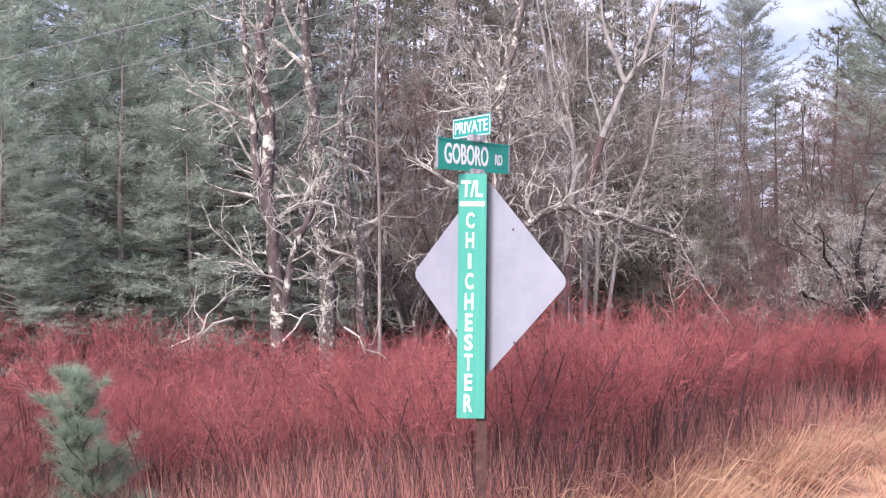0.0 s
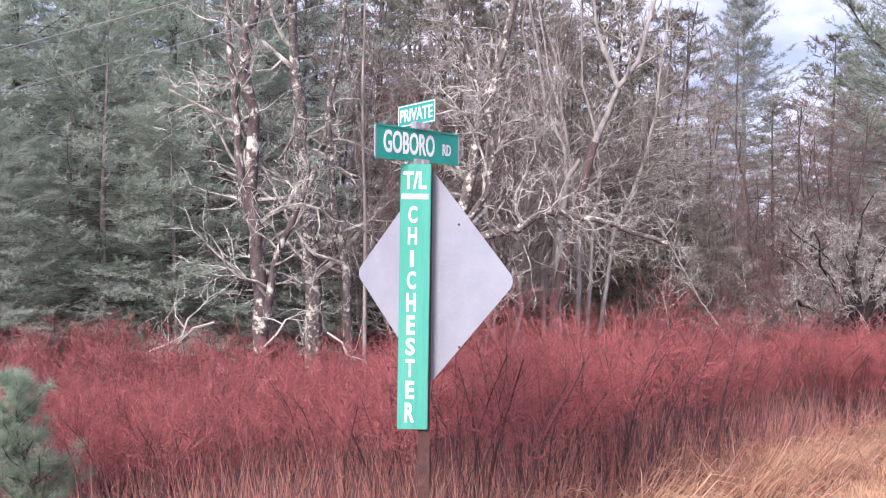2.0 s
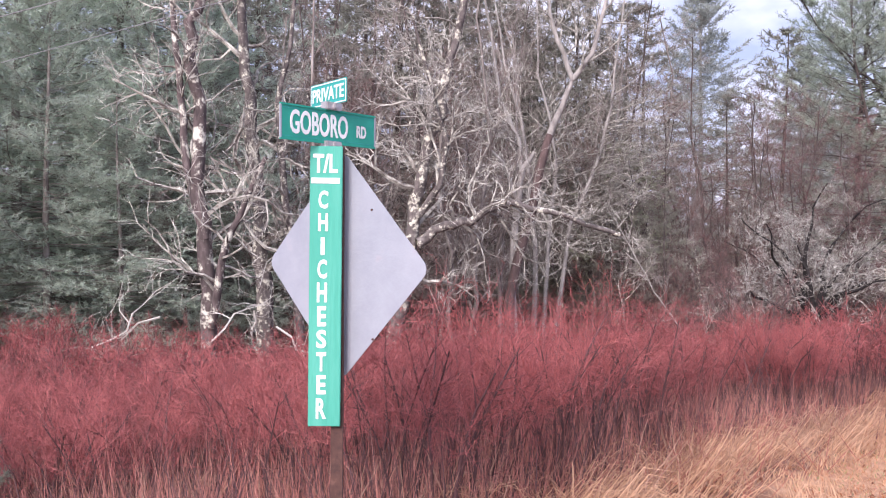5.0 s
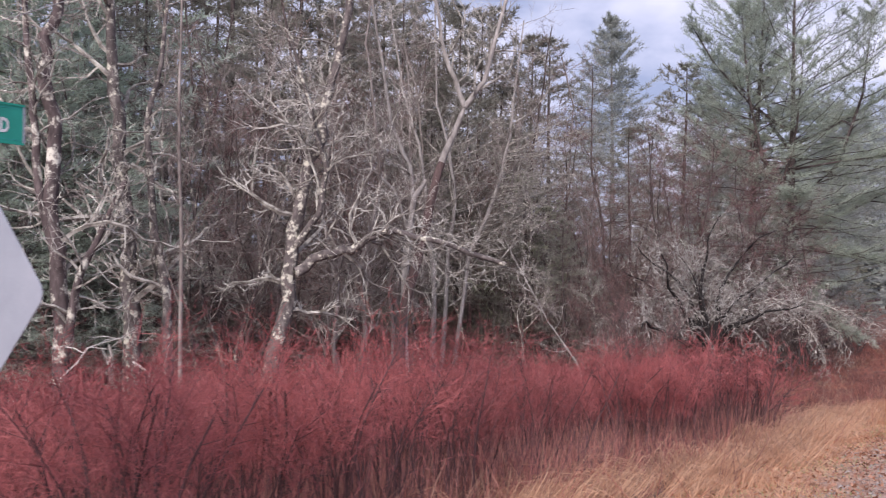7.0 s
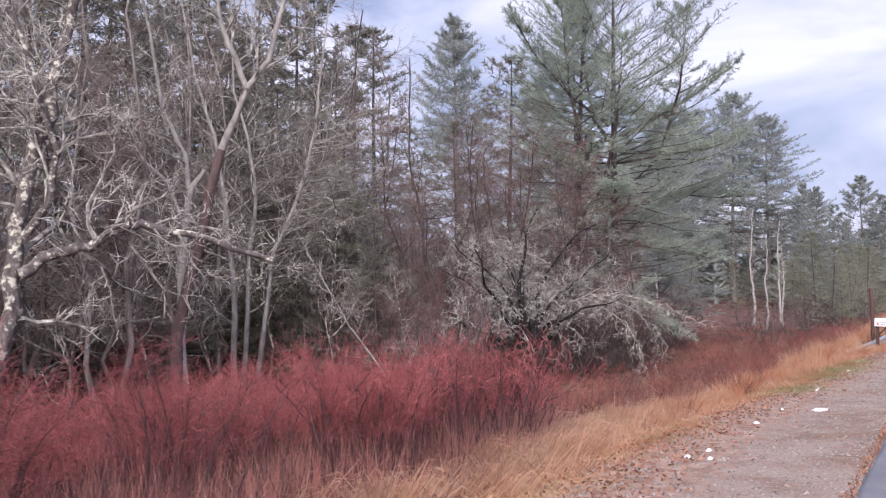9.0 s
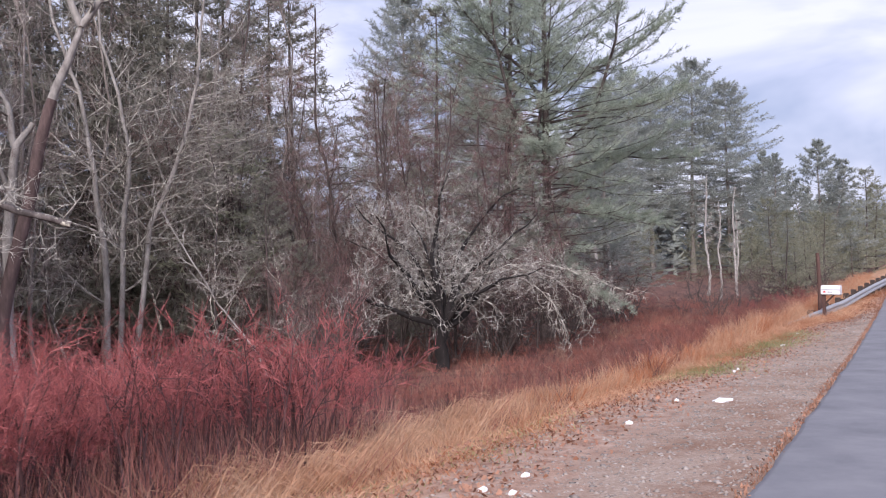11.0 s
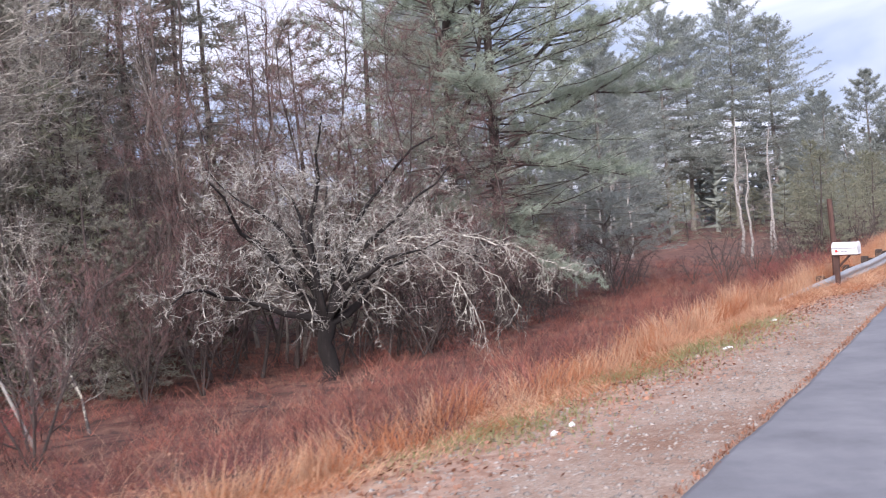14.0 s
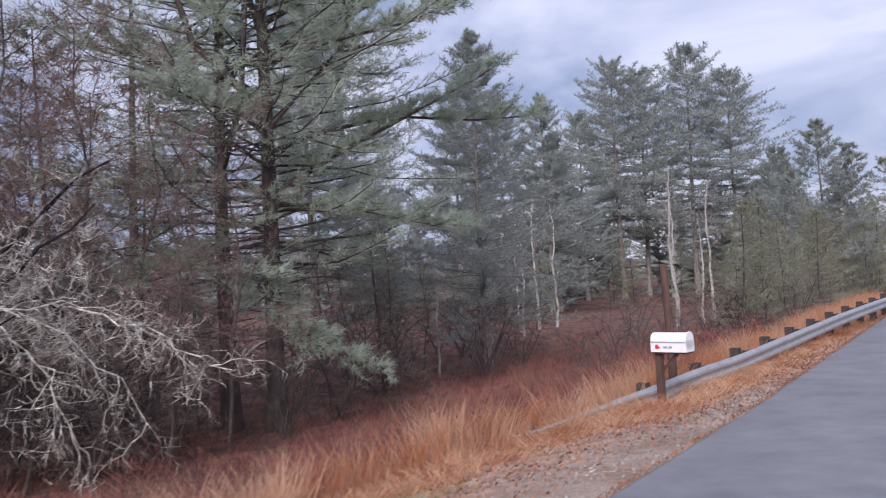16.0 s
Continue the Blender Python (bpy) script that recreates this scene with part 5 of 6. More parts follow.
# pines over the left of the wood
for x, y, k in ((-9.0, 21.8, 0.72), (-12.3, 20.4, 0.9), (-7.6, 25.5, 1.0), (-15.5, 20.0, 0.95), (-10.8, 24.2, 1.1), (-10.6, 18.9, 0.5), (-7.4, 22.2, 0.55), (-13.6, 22.4, 1.05), (-6.6, 27.6, 0.8)):
    place(SOFT, x, y, R2.uniform(0, 360), k)
for x, y, k in ( (-9.0, 27.0, 1.1), (-14.5, 27.5, 1.15), (-17.5, 24.0, 1.0), (-12.0, 31.0, 1.25), (-20.0, 31.0, 1.2), (-7.5, 32.0, 1.2), (-25.0, 27.0, 1.1)):
    place(LEFTY, x, y, R2.uniform(0, 360), k)
for x, y, k in ((8.0, 36.0, 1.0), (11.0, 44.0, 0.9), (17.0, 47.0, 1.0), (24.5, 47.5, 0.7)):
    place(OLIVE, x, y, R2.uniform(0, 360), k)
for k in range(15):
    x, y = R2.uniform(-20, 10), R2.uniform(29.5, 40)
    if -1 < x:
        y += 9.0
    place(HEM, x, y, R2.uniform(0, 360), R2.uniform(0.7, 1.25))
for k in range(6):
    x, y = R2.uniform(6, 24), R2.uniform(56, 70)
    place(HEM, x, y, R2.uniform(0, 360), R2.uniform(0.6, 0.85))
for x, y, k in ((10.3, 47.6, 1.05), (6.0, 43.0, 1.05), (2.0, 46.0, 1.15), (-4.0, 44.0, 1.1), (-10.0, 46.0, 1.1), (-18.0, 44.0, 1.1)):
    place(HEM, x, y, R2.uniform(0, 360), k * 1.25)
# bare trees through the wood
for k in range(48):
    x, y = R2.uniform(-12, 9), R2.uniform(24.0, 34)
    if 1.2 < x:
        y = max(y, 28.6)
    if x > 3:
        y = max(y, 32.5) + 3.0
        if k % 2:
            continue
    if x < -6 and y < 28:
        y += 6
    place(BARE[k % 5], x, y, R2.uniform(0, 360), R2.uniform(0.75, 1.15))
for k in range(16):
    x, y = R2.uniform(8, 28), R2.uniform(42, 62)
    place(BARE[(k * 2) % 5], x, y, R2.uniform(0, 360), R2.uniform(0.5, 0.75))
for x, y, k in ((16.5, 36.5, 1.15), (17.8, 37.5, 1.1), (15.2, 37.5, 1.05), (12.0, 36.5, 0.7), (18.5, 35.5, 0.8), (10.5, 38.0, 1.3), (17.2, 36.2, 0.95), (15.8, 36.9, 1.25), (19.6, 36.6, 0.9), (11.4, 34.8, 0.9), (12.6, 35.4, 1.05), (13.6, 36.2, 1.15), (14.4, 35.2, 0.95), (16.0, 35.0, 0.85), (10.2, 34.0, 0.75), (13.0, 38.0, 1.3)):
    place(BARE[4], x, y, R2.uniform(0, 360), k)
for k in range(14):
    place(BARE[(0, 2, 1)[k % 3]], R2.uniform(6.0, 14.0), R2.uniform(36.5, 44.0), R2.uniform(0, 360), R2.uniform(0.6, 0.95))
for k in range(12):
    place(BARE[(0, 2)[k % 2]], 1.5 + k * 0.95 + R2.uniform(-0.4, 0.4), R2.uniform(37.0, 45.0), R2.uniform(0, 360), R2.uniform(1.0, 1.3))
# pale crooked trees at the front of the wood
for x, y, k in ((-6.4, 24.0, 0.8), (-1.9, 24.4, 0.95), (0.6, 24.2, 0.75), (3.6, 30.6, 0.8), (7.6, 33.4, 0.8), (-3.0, 26.5, 1.1), (1.8, 29.8, 1.0), (9.0, 34.6, 0.8), (9.4, 29.0, 0.5)):
    place(BARE[3], x, y, R2.uniform(0, 360), k)
for x, y, k in ((18.4, 40.4, 1.0), (21.6, 40.6, 1.0), (19.4, 39.6, 0.8), (22.8, 42.0, 1.0), (24.6, 44.2, 0.9)):
    place(BARE[4], x, y, R2.uniform(0, 360), k * 0.5)
for x, y, k in ((38.2, 71.4, 1.0), (39.6, 72.0, 0.95), (36.5, 70.0, 0.8), (33.0, 64.0, 0.75), (41.2, 58.6, 0.8), (43.5, 60.0, 0.7), (45.0, 66.0, 1.1), (30.0, 58.0, 0.7), (27.0, 50.0, 0.5), (35.5, 66.0, 0.7), (47.5, 66.0, 1.0)):
    place(BIRCH, x, y, R2.uniform(0, 360), k)
for k in range(10):
    x, y = R2.uniform(6.5, 19), R2.uniform(30, 37)
    if 10.5 < x < 18.5 and y < 34.5:
        y = R2.uniform(34.8, 37)
    place(THICKET, x, y, R2.uniform(0, 360), R2.uniform(0.7, 1.15))
for k in range(12):
    s = 60 + k * 6 + R2.uniform(-2, 2)
    d = 0.13 * s + R2.uniform(2, 11)
    x, y = plan_xy(s, d)
    place(OLIVE, x, y, R2.uniform(0, 360), R2.uniform(0.8, 1.15))
for k in range(20):
    s, d = 13 + k * 1.4 + R2.uniform(-1, 1), R2.uniform(13, 27)
    x, y = plan_xy(s, d)
    place(THICKET, x, y, R2.uniform(0, 360), R2.uniform(0.8, 1.3))
for k in range(12):
    s, d = R2.uniform(18, 48), R2.uniform(10, 16)
    x, y = plan_xy(s, d)
    place(THICKET, x, y, R2.uniform(0, 360), R2.uniform(0.6, 0.9))

# far woods to the horizon, one joined mass of small trees
rs = np.random.RandomState(3)


def far_woods():
    bx, tx = [], []
    for k in range(640):
        a = rs.uniform(-0.75, 1.25)
        D = rs.uniform(95, 230)
        x, y = D * math.sin(a) + 10, D * math.cos(a) + 5
        s, d = plan_sd(x, y)
        if d < 14:
            continue
        z, h = z_at(x, y), rs.uniform(7, 12)
        n = 52
        t = rs.uniform(0.05, 1, n)
        p = np.stack([np.full(n, x), np.full(n, y), z + h * t], -1)
        w = rs.uniform(0, 6.3, n)
        ln = h * 0.28 * (1.15 - t)
        q = p + np.stack([np.cos(w) * ln, np.sin(w) * ln, ln * rs.uniform(-0.1, 0.6, n)], -1)
        bx += [p, np.array([[x, y, z - 0.3]])]
        tx += [q, np.array([[x, y, z + h]])]
    b, t = np.concatenate(bx), np.concatenate(tx)
    return spikes("far_woods", b, t, np.full(len(b), 0.3), NEEDLE_FAR)


stuff("far_woods", far_woods(), "hazy distant mixed woods on the horizon", "woods")

# ---- young pine by the sign ----
R3 = random.Random(9)
SAP = pine("pine_sapling", 2.0, 0.55, R3, BARK_DARK, NEEDLE_PALE, "young white pine sapling with tufted pale green needles", count=80, shoots=8, per=44, length=0.14, width=0.002, bare=0.08, rise=0.75, dead=0, blunt=0.28, radius=0.016, tier=0.3, start=0.3, gather=0.5)
place(SAP, -3.28, 7.07, 0, 0.8)

# ---- red shrubs ----
RS = random.Random(77)


def red_shrub(seed, fine):
    """Dark upright stems that fork and arch over into a flat-topped haze of fine red twigs."""
    rg = random.Random(seed)
    ob = tagged(new("red_twig_shrub"), "leafless wetland shrub with dark stems and fine red twigs", "shrub", "red shrubs in the wet ground")
    stem, crown = Geo(), Geo()
    for k in range(8 if fine else 6):
        w = rg.uniform(0, 6.3)
        r0 = rg.uniform(0, 0.42)
        p = Vector((r0 * math.cos(w), r0 * math.sin(w), 0))
        d = Vector((math.cos(w) * rg.uniform(0.0, 0.15), math.sin(w) * rg.uniform(0.0, 0.15), 1)).normalized()
        h = rg.uniform(1.0, 1.5)
        out = Vector((math.cos(w + rg.uniform(-1, 1)), math.sin(w + rg.uniform(-1, 1)), 0))
        pts = [p]
        for i in range(5):
            d = (d + jitter(rg, 0.1 if i < 3 else 0.2) + out * (0.0 if i < 2 else 0.15)).normalized()
            pts.append(pts[-1] + d * h / 5)
        r = rg.uniform(0.008, 0.018)
        stem.tube(pts, [r * (1 - 0.7 * i / 5) for i in range(6)], 4 if fine else 3)
        for j in range(8 if fine else 7):
            t = 0.42 + 0.58 * ((j + rg.random()) / (8 if fine else 7)) ** 0.8
            q, e = along(pts, min(t, 0.999))
            f = (turned(e, rg.uniform(0.5, 1.15), rg) + Vector((0, 0, 0.18))).normalized()
            ln = rg.uniform(0.25, 0.55) * (1.25 - 0.5 * t)
            m = q + f * ln * 0.5
            tip = m + (f + jitter(rg, 0.45)).normalized() * ln * 0.5
            stem.spike(q, m.lerp(tip, 0.4), 0.0032 if fine else 0.006)
            crown.spike(m, tip, 0.002 if fine else 0.0045)
            for i in range(int((10 if fine else 6) * min(1, 0.35 + t))):
                a = q.lerp(m, rg.uniform(0.3, 1)) if i % 3 == 0 else m.lerp(tip, rg.random())
                g = (turned(f, rg.uniform(0.4, 1.3), rg) + Vector((0, 0, 0.1))).normalized()
                z = a + g * rg.uniform(0.1, 0.3)
                crown.spike(a, z, 0.0016 if fine else 0.0038)
                if fine:
                    for n in range(2):
                        c = a.lerp(z, rg.uniform(0.3, 0.9))
                        crown.spike(c, c + turned(g, rg.uniform(0.5, 1.1), rg) * rg.uniform(0.06, 0.15), 0.0013)
    tagged(part("stem", stem, SHRUB_STEM, ob), kind="stuff")
    tagged(part("crown", crown, SHRUB_RED, ob), kind="stuff")
    return ob


SHRUBS = [red_shrub(k, True) for k in range(5)]
FAR_SHRUBS = [red_shrub(k, False) for k in range(5, 9)]


def in_shrubs(s, d):
    return d > verge_edge(s) + 0.15 and s < -9.6 + 0.8 * (d - 6) + 0.8 * math.sin(d) and d < 21.0 - 0.1 * s * (s < -14) and plan_xy(s, d)[1] < 21.2 + 0.4 * math.sin(s) + np.interp(plan_xy(s, d)[0], (1.0, 4.0), (0.0, 5.0))


count = 0
for tries in range(4000):
    s, d = (RS.uniform(-26, -3), RS.uniform(3.3, 14)) if count < 170 else (RS.uniform(-36, -3), RS.uniform(3.3, 20))
    if not in_shrubs(s, d) or RS.random() > 1.1 - (d - 5) / 18:
        continue
    x, y = plan_xy(s, d)
    if math.hypot(x - 0.4, y - 0.4) < 5.3 + 0.5 * (x < -1) or (x + 0.03) ** 2 + (y - 4.6) ** 2 < 0.7 or (x + 3.3) ** 2 + (y - 7.1) ** 2 < 0.6 or (y < 7 and abs(x + 0.2 + 0.457 * y) < 0.75):
        continue
    edge = 0.72 if s > -9.6 + 0.3 * (d - 6) else 1.0
    low = edge * float(np.interp(x + 0.08 * (y - 8), (-1.5, 1.2), (0.7 + 0.018 * min(y, 16), 1.0)))
    near = math.hypot(x - 1.0, y - 1.0) < 13.0
    place(SHRUBS[count % 5] if near else FAR_SHRUBS[count % 4], x, y, RS.uniform(0, 360), RS.uniform(0.9, 1.12) * low, tilt=(RS.uniform(-8, 8), RS.uniform(-8, 8)))
    count += 1
    if count == 298:
        break
for k in range(14):
    s, d = RS.uniform(20, 36), RS.uniform(9.6, 11.5)
    x, y = plan_xy(s, d)
    place(FAR_SHRUBS[k % 4], x, y, RS.uniform(0, 360), RS.uniform(0.42, 0.58))



def shrub_mass(n, seed, low=False):
    """The rest of the shrubs, joined: copies of the coarse ones, turned and scaled by chance."""
    rq = np.random.RandomState(seed)
    raw = []
    for ob in FAR_SHRUBS:
        for k, name in enumerate(("stem", "crown")):
            me = next(c for c in ob.children if c.name.startswith(name)).data
            v = np.empty(len(me.vertices) * 3, np.float32)
            me.vertices.foreach_get("co", v)
            me.calc_loop_triangles()
            f = np.empty(len(me.loop_triangles) * 3, np.int32)
            me.loop_triangles.foreach_get("vertices", f)
            raw.append((k, v.reshape(-1, 3), f.reshape(-1, 3)))
    vs, fs, ms, at, made = [], [], [], 0, 0
    while made < n:
        s, d = (rq.uniform(-14, 30), rq.uniform(6, 20)) if low else (rq.uniform(-36, -2), rq.uniform(4, 23))
        if (d < verge_edge(s) - (1.0 if s > -6 else 0.3) or rq.rand() < (d - verge_edge(s)) / 14 or in_shrubs(s, d)) if low else not in_shrubs(s, d):
            continue
        x, y = plan_xy(s, d)
        if math.hypot(x - 1.0, y - 1.0) < 10.5 or math.hypot(x - 14.0, y - 32.2) < 1.7 or (not low and x > 1.5 and y < 18 and rq.rand() < 0.6):
            continue
        made += 1
        k = rq.uniform(0.85, 1.2) * float(np.interp(x + 0.08 * (y - 8), (-1.5, 1.2), (0.98, 1.0))) * (float(np.interp(s, (-12, -6, 4), (0.62, 0.42, 0.36))) if low else 1.0)
        w = rq.uniform(0, 6.28)
        rot = np.array([[math.cos(w), -math.sin(w), 0], [math.sin(w), math.cos(w), 0], [0, 0, 1]]) * k
        pick = rq.randint(4) * 2
        for slot, v, f in raw[pick:pick + 2]:
            vs.append(v @ rot.T + np.array([x, y, z_at(x, y) - 0.05]))
            fs.append(f + at)
            ms.append(np.full(len(f), slot, np.int32))
            at += len(v)
    me = big_mesh("shrub_mass", np.concatenate(vs), np.concatenate(fs), SHRUB_STEM, 3)
    me.materials.append(BRAMBLE if low else SHRUB_RED)
    me.polygons.foreach_set("material_index", np.concatenate(ms))
    return me


stuff("low_brush", shrub_mass(250, 9, low=True), "low dark red-brown brush beyond the verge", "brush")
stuff("shrub_mass", shrub_mass(280, 8), "dense mass of fine red leafless shrubs", "shrubs")

# ---- brambles, grass, stones, leaves ----
rg = np.random.RandomState(42)


def scatter(n, s0, s1, d0, d1):
    return rg.uniform(s0, s1, n), rg.uniform(d0, d1, n)


def on_ground(s, d, lift=0.0):
    x, y = plan_xy(s, d)
    return np.stack([x, y, ground_z(s, d) + lift], -1)


def tips(base, h, lean, way=None):
    n = len(base)
    w = rg.uniform(0, 6.283, n) if way is None else way + rg.normal(0, 0.6, n)
    k = rg.uniform(min(0.6, lean * 0.5), 1, n) * lean
    return base + np.stack([np.cos(w) * k * h, np.sin(w) * k * h, h * np.sqrt(np.clip(1 - (k * 0.8) ** 2, 0.05, 1))], -1)


# low red-brown brush over the wet ground, in clumps with bare wet soil between
n_clump = 2600
cs, cd = scatter(n_clump, -30, 46, 3, 26)
tall = rg.uniform(0.3, 1.4, n_clump)
pick = rg.randint(0, n_clump, 110000)
s, d = cs[pick] + rg.normal(0, 0.3, len(pick)), cd[pick] + rg.normal(0, 0.3, len(pick))
keep = (d > verge_edge(s) - np.interp(s, (-12, -4), (1.1, 1.7))) & (rg.rand(len(s)) < np.clip(1.25 - (d - verge_edge(s)) / 16, 0.15, 1))
s, d, pick = s[keep], d[keep], pick[keep]
b = on_ground(s, d, -0.02)
foot = np.hypot(b[:, 0] - 14.0, b[:, 1] - 32.2)
t = tips(b, rg.uniform(0.15, 0.75, len(b)) * tall[pick] * np.clip(foot / 2.0, 0.3, 1), 0.95)
for k, (name, mat, label) in enumerate((("bramble_brush", BRAMBLE, "low tangled red-brown brambles"), ("dark_brush", BRAMBLE_DARK, "low wine-dark leafless brush"), ("stalk_brush", STALK, "patches of pale dead stalks in the brush"))):
    own = np.isin(pick % 7, ((0, 2, 4), (1, 3, 5), (6,))[k])
    stuff(name, spikes(name, b[own], t[own], rg.uniform(0.0025, 0.005, own.sum()) * np.interp(s[own], (-10, 4), (1.0, 1.7)), mat), label, "brush")
# young red shoots between the shrubs' stems
s, d = scatter(42000, -28, -6, 2.6, 12)
keep = (d > verge_edge(s) - 0.2) & (d < verge_edge(s) + 5) & (s < -9.0 + 0.8 * (d - 6))
b = on_ground(s[keep], d[keep], -0.02)
t = tips(b, rg.uniform(0.2, 0.8, len(b)), 0.85)
stuff("red_shoots", spikes("red_shoots", b, t, rg.uniform(0.0015, 0.003, len(b)), SHOOT), "thin reddish shoots and dry stalks under the shrubs", "brush")
# the front of the shrubs: upright dry stems, reddish and dark
s, d = scatter(21000, -25, -8, 3.0, 9)
keep = (d > verge_edge(s) + 0.1) & (d < verge_edge(s) + 2.4) & (s < -9.3 + 0.8 * (d - 6))
b = on_ground(s[keep], d[keep], -0.02)
dark = rg.rand(len(b)) < 0.3
t = tips(b, rg.uniform(0.35, 1.0, len(b)), 0.42)
stuff("standing_stems", spikes("standing_stems", b[~dark], t[~dark], rg.uniform(0.002, 0.0045, (~dark).sum()), SHOOT), "upright dry reddish stems at the front of the shrubs", "brush")
stuff("dark_stems", spikes("dark_stems", b[dark], t[dark], rg.uniform(0.004, 0.009, dark.sum()), SHRUB_STEM), "upright dark stems at the front of the shrubs", "brush")
# pale dead stalks among the shrubs
s, d = scatter(20000, -30, 6, 2.8, 14)
keep = (d > verge_edge(s) - 0.6) & (rg.rand(len(s)) < np.where(s < -9, 1.0, 0.25))
b = on_ground(s[keep], d[keep], -0.02)
t = tips(b, rg.uniform(0.2, 0.8, len(b)), 0.9)
stuff("dead_stalks", blades("dead_stalks", b, t, rg.uniform(0.002, 0.0065, len(b)), STALK, rg.normal(0, 0.06, (len(b), 3))), "pale dead grass stalks among the shrubs", "grass")


def verge_grass(name, n, lo, hi, h0, h1, mat, label, width=(0.002, 0.005), s0=-36, s1=46, lean=0.95, clumps=700, spread=0.13):
    """Tufted grass along the verge, in clumps; lo and hi: the strip's span between gravel and bank (0 to 1)."""
    cs, cu = rg.uniform(s0, s1, clumps), rg.uniform(lo, hi, clumps)
    k = rg.randint(0, clumps, n)
    s = cs[k] + rg.normal(0, spread, n)
    u = cu[k]
    d = gravel_edge(s) + (verge_edge(s) - gravel_edge(s)) * u * np.interp(s, (-16, -11, -4), (0.8, 0.95, 0.76)) + rg.normal(0, spread, n)
    b = on_ground(s, d, -0.01)
    size = rg.uniform(0.7, 1.25, clumps)[k]
    h = rg.uniform(h0, h1, n) * size * np.interp(s, (-14, -7, 0, 8), (0.4, 0.75, 1.0, 1.4))
    t = tips(b, h, lean, rg.uniform(0, 6.283, clumps)[k])
    t[:, 2] -= 0.12 * h
    bend = np.zeros((n, 3))
    bend[:, 2] = 0.12 * h
    return stuff(name, blades(name, b, t, rg.uniform(*width, n), mat, bend), label, "grass")


verge_grass("verge_grass", 36000, 0.12, 0.66, 0.08, 0.24, STRAW, "matted straw-coloured dead grass on the verge", clumps=1000, lean=1.1, spread=0.17)
verge_grass("rusty_grass", 34000, 0.05, 0.72, 0.07, 0.2, RUST_GRASS, "rusty orange dead grass on the bank", clumps=600, lean=1.1, spread=0.2)
verge_grass("tall_grass", 17000, 0.4, 0.82, 0.26, 0.6, STRAW, "taller standing dead grass at the bank", clumps=300, lean=0.65)
verge_grass("rusty_tufts", 6500, 0.5, 0.76, 0.25, 0.6, RUST_GRASS, "tall rusty tufts where verge meets brush", clumps=240, lean=0.7, s0=-8)


def arched_straw(n, clumps, s0, s1):
    """Long straw at the shrubs' feet, bent over towards the road in tussocks."""
    cs = rg.uniform(s0, s1, clumps)
    cd = verge_edge(cs) + rg.normal(-0.25, 0.4, clumps)
    k = rg.randint(0, clumps, n)
    b = on_ground(cs[k] + rg.normal(0, 0.14, n), cd[k] + rg.normal(0, 0.14, n), -0.01)
    w = rg.uniform(-1.3, 1.3, clumps)[k] + rg.normal(0, 0.55, n) - 0.86
    h = rg.uniform(0.3, 0.75, n) * rg.uniform(0.7, 1.2, clumps)[k]
    t = b + np.stack([np.cos(w) * h * 0.75, np.sin(w) * h * 0.75, h * rg.uniform(0.1, 0.55, n)], -1)
    bend = np.zeros((n, 3))
    bend[:, 2] = h * 0.26
    return stuff("arched_straw", blades("arched_straw", b, t, rg.uniform(0.002, 0.0048, n), STRAW, bend), "long arching tussocks of dead straw at the shrubs", "grass")


arched_straw(11000, 230, -27, -6)
verge_grass("green_grass", 8000, -0.02, 0.28, 0.04, 0.12, GREEN_GRASS, "thin green grass by the gravel", clumps=36, spread=0.4, lean=0.6, s0=-5, s1=6)
verge_grass("green_tuft", 3000, 0.0, 0.5, 0.05, 0.14, GREEN_GRASS, "tufts of green grass in the dead verge", clumps=26, spread=0.3, lean=0.7, s0=-20, s1=-8)


def stones(n, s0, s1, k0, k1, name, label):
    s = rg.uniform(s0, s1, n)
    u = rg.beta(1.1, 1.4, n)
    a, g = asphalt_edge(s) + 0.05, gravel_edge(s) + 0.3
    d = a + (g - a) * u
    r = k0 + (k1 - k0) * rg.rand(n) ** 3
    c = on_ground(s, d, 0.0)
    o = np.array([(1, 0, 0), (0, 1, 0), (-1, 0, 0), (0, -1, 0), (0, 0, 1), (0, 0, -1)], float)
    sc = rg.uniform(0.6, 1.3, (n, 6, 1))
    flat = np.array([1, 1, 0.55])
    w = rg.uniform(0, 6.3, n)
    rot = np.stack([np.stack([np.cos(w), -np.sin(w), 0 * w], -1), np.stack([np.sin(w), np.cos(w), 0 * w], -1), np.stack([0 * w, 0 * w, 1 + 0 * w], -1)], 1)
    v = (o * flat)[None] * sc * r[:, None, None]
    v = np.einsum("nij,nkj->nki", rot, v + rg.normal(0, 0.12, v.shape) * r[:, None, None]) + c[:, None]
    f = np.array([(0, 1, 4), (1, 2, 4), (2, 3, 4), (3, 0, 4), (1, 0, 5), (2, 1, 5), (3, 2, 5), (0, 3, 5)])
    return stuff(name, big_mesh(name, v.reshape(-1, 3), (np.arange(n)[:, None, None] * 6 + f).reshape(-1, 3), STONE, 3), label, "gravel")


stones(30000, -30, 14, 0.006, 0.034, "shoulder_gravel", "loose pale stones on the gravel shoulder")


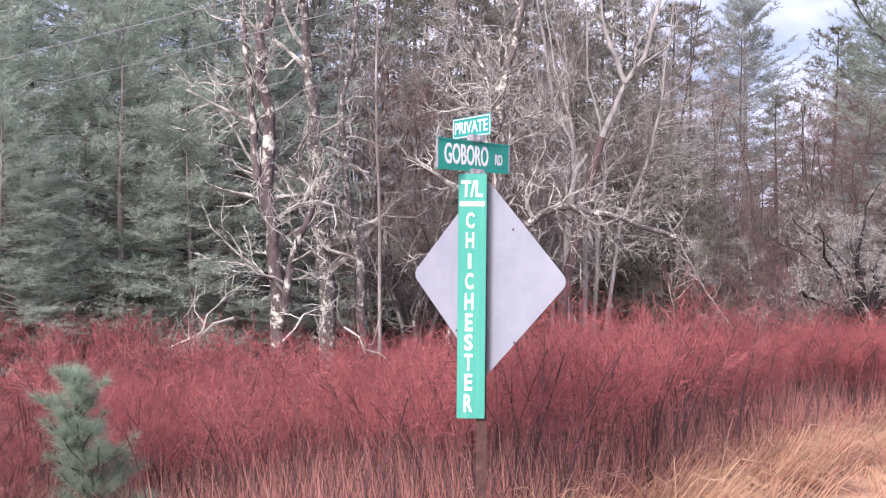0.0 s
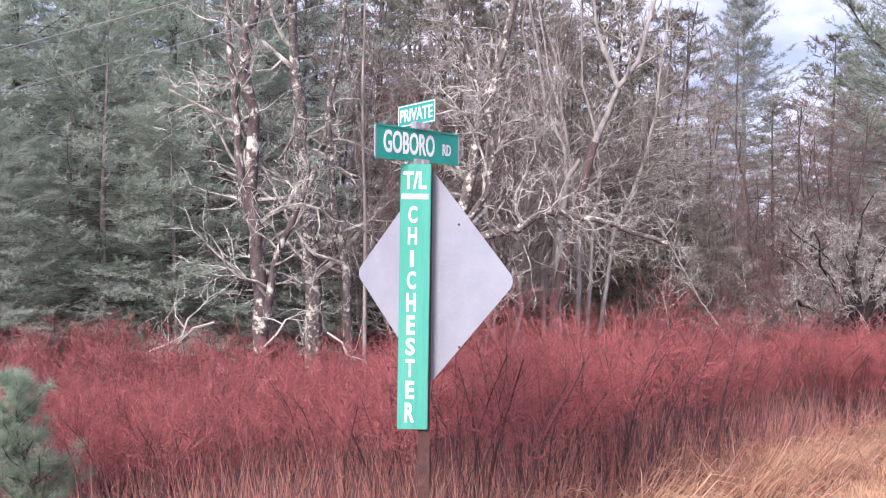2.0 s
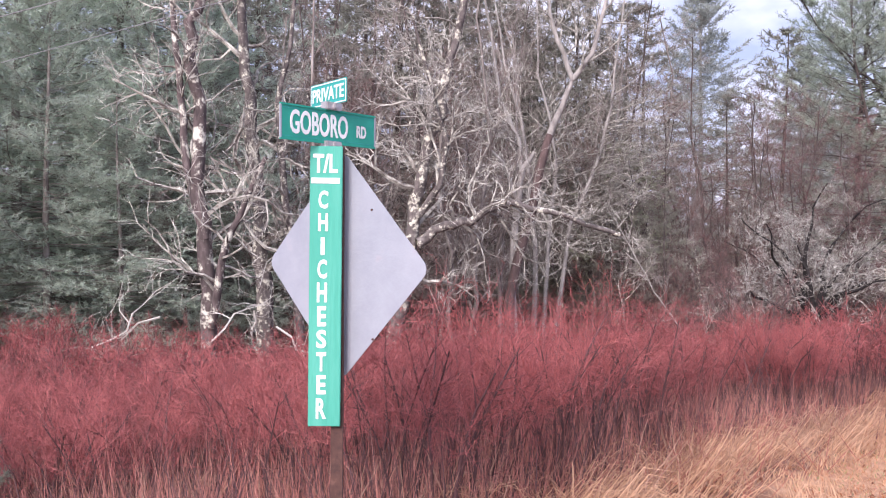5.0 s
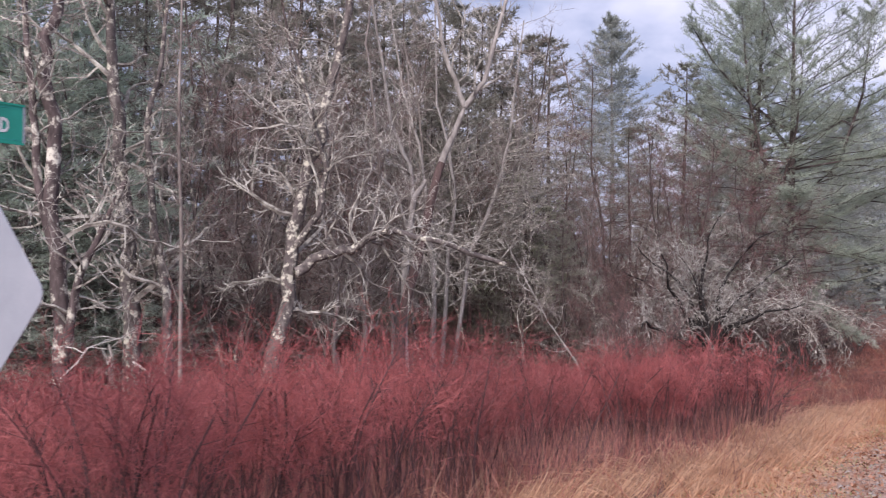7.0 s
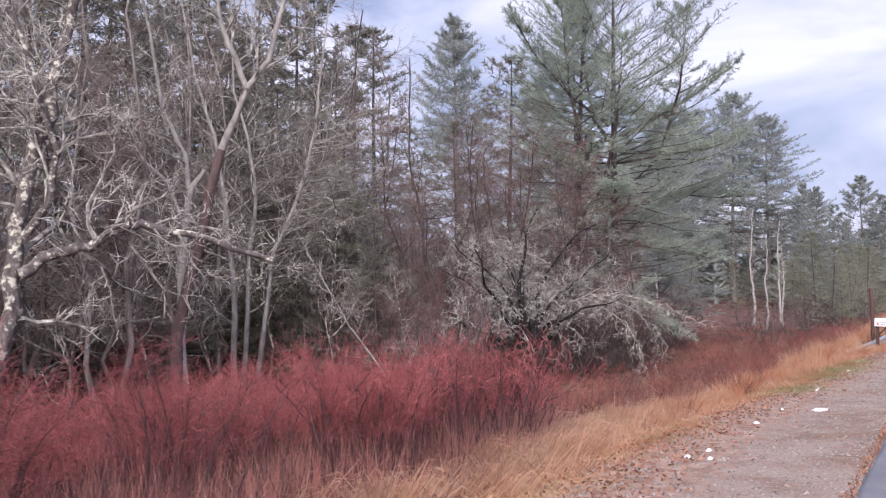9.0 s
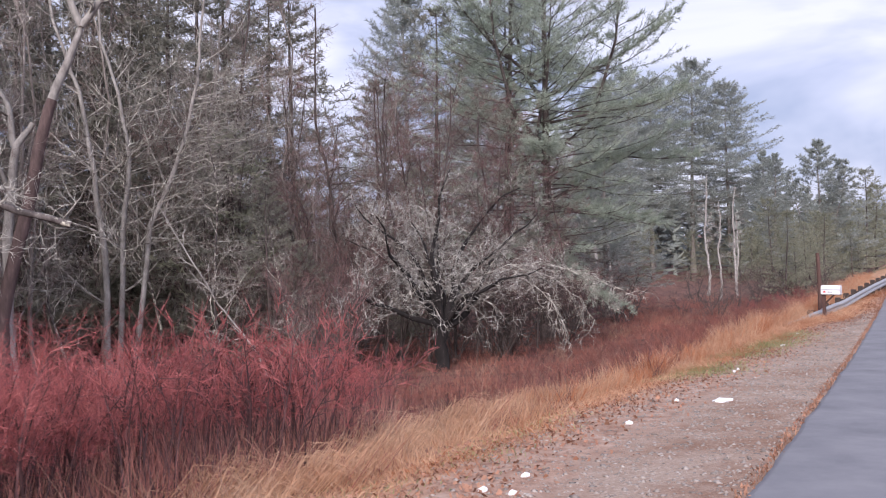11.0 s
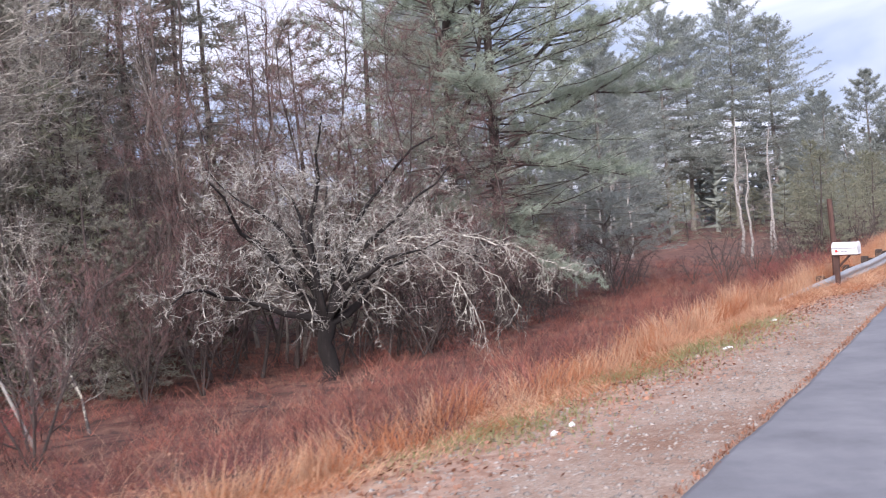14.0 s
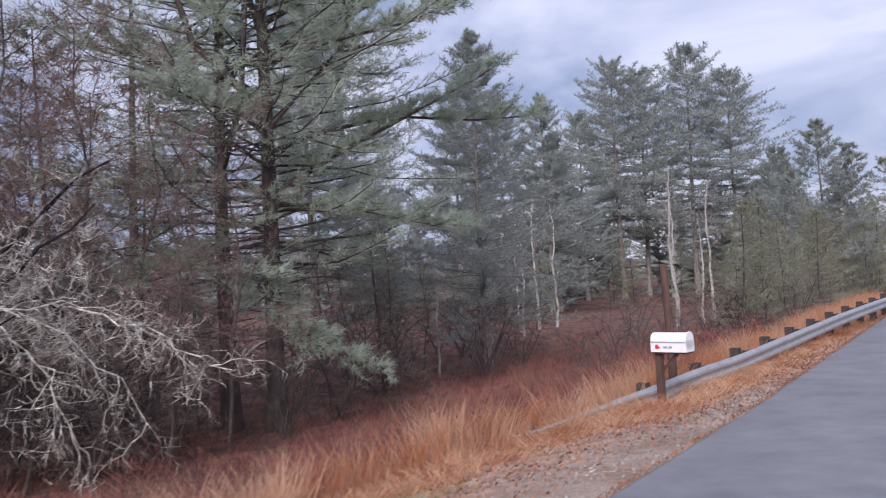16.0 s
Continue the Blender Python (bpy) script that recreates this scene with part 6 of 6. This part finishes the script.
def leaves(n, lo, hi, name, label, line=None, wide=0.0, size=(0.02, 0.05)):
    s = rg.uniform(-34, 44, n)
    d = asphalt_edge(s) + (verge_edge(s) + 6 - asphalt_edge(s)) * rg.uniform(lo, hi, n)
    if line:
        d = line(s) + rg.normal(0, wide, n)
    c = on_ground(s, d, 0.012)
    w = rg.uniform(0, 6.3, n)
    r = rg.uniform(*size, n)
    a = np.stack([np.cos(w) * r, np.sin(w) * r, rg.normal(0, 0.012, n)], -1)
    e = np.stack([-np.sin(w) * r * 0.6, np.cos(w) * r * 0.6, rg.normal(0, 0.012, n)], -1)
    v = np.stack([c - a, c + e, c + a, c - e], 1).reshape(-1, 3)
    return stuff(name, big_mesh(name, v, np.arange(n * 4).reshape(-1, 4), DEAD_LEAF, 4), label, "leaves")


leaves(8000, 0.25, 1.0, "fallen_leaves", "brown fallen leaves scattered over verge and gravel")
leaves(16000, 0.0, 0.0, "leaf_drift", "drift of rusty leaves where gravel meets grass", gravel_edge, 0.42, (0.012, 0.032))
leaves(6000, 0.0, 0.0, "edge_litter", "line of brown litter along the asphalt edge", lambda s: asphalt_edge(s) + 0.05, 0.03, (0.006, 0.016))


def scrap(x, y, w, h, seed):
    """A crumpled white scrap lying flat."""
    rr = random.Random(seed)
    bm = bmesh.new()
    n = 14
    top = [bm.verts.new((w / 2 * math.cos(6.283 * k / n) * rr.uniform(0.7, 1.15), h / 2 * math.sin(6.283 * k / n) * rr.uniform(0.6, 1.15), rr.uniform(0.0, 0.02))) for k in range(n)]
    mid = bm.verts.new((rr.uniform(-0.1, 0.1) * w, 0, 0.035))
    for k in range(n):
        bm.faces.new((top[k], top[(k + 1) % n], mid))
    low = [bm.verts.new((v.co.x, v.co.y, -0.02)) for v in top]
    for k in range(n):
        bm.faces.new((low[k], low[(k + 1) % n], top[(k + 1) % n], top[k]))
    me = bpy.data.meshes.new("white_scrap")
    bm.to_mesh(me)
    bm.free()
    me.materials.append(PAPER)
    ob = tagged(new("white_scrap", me), "small crumpled white scrap on the gravel", "litter", "white scraps on the shoulder")
    ob.matrix_basis = pose(x, y, z_at(x, y) + 0.004, 0, 0, 40 + rr.uniform(-15, 15))


for i, (x, y, w, h) in enumerate(((8.62, 11.93, 0.09, 0.06), (8.78, 11.74, 0.08, 0.06), (9.09, 12.29, 0.09, 0.07), (11.1, 14.4, 0.14, 0.09), (13.0, 15.52, 0.34, 0.24), (12.52, 15.83, 0.08, 0.06), (15.2, 18.55, 0.1, 0.07), (15.47, 18.83, 0.08, 0.06), (19.1, 22.5, 0.24, 0.13), (21.4, 24.97, 0.18, 0.1))):
    scrap(x, y, w, h, i)
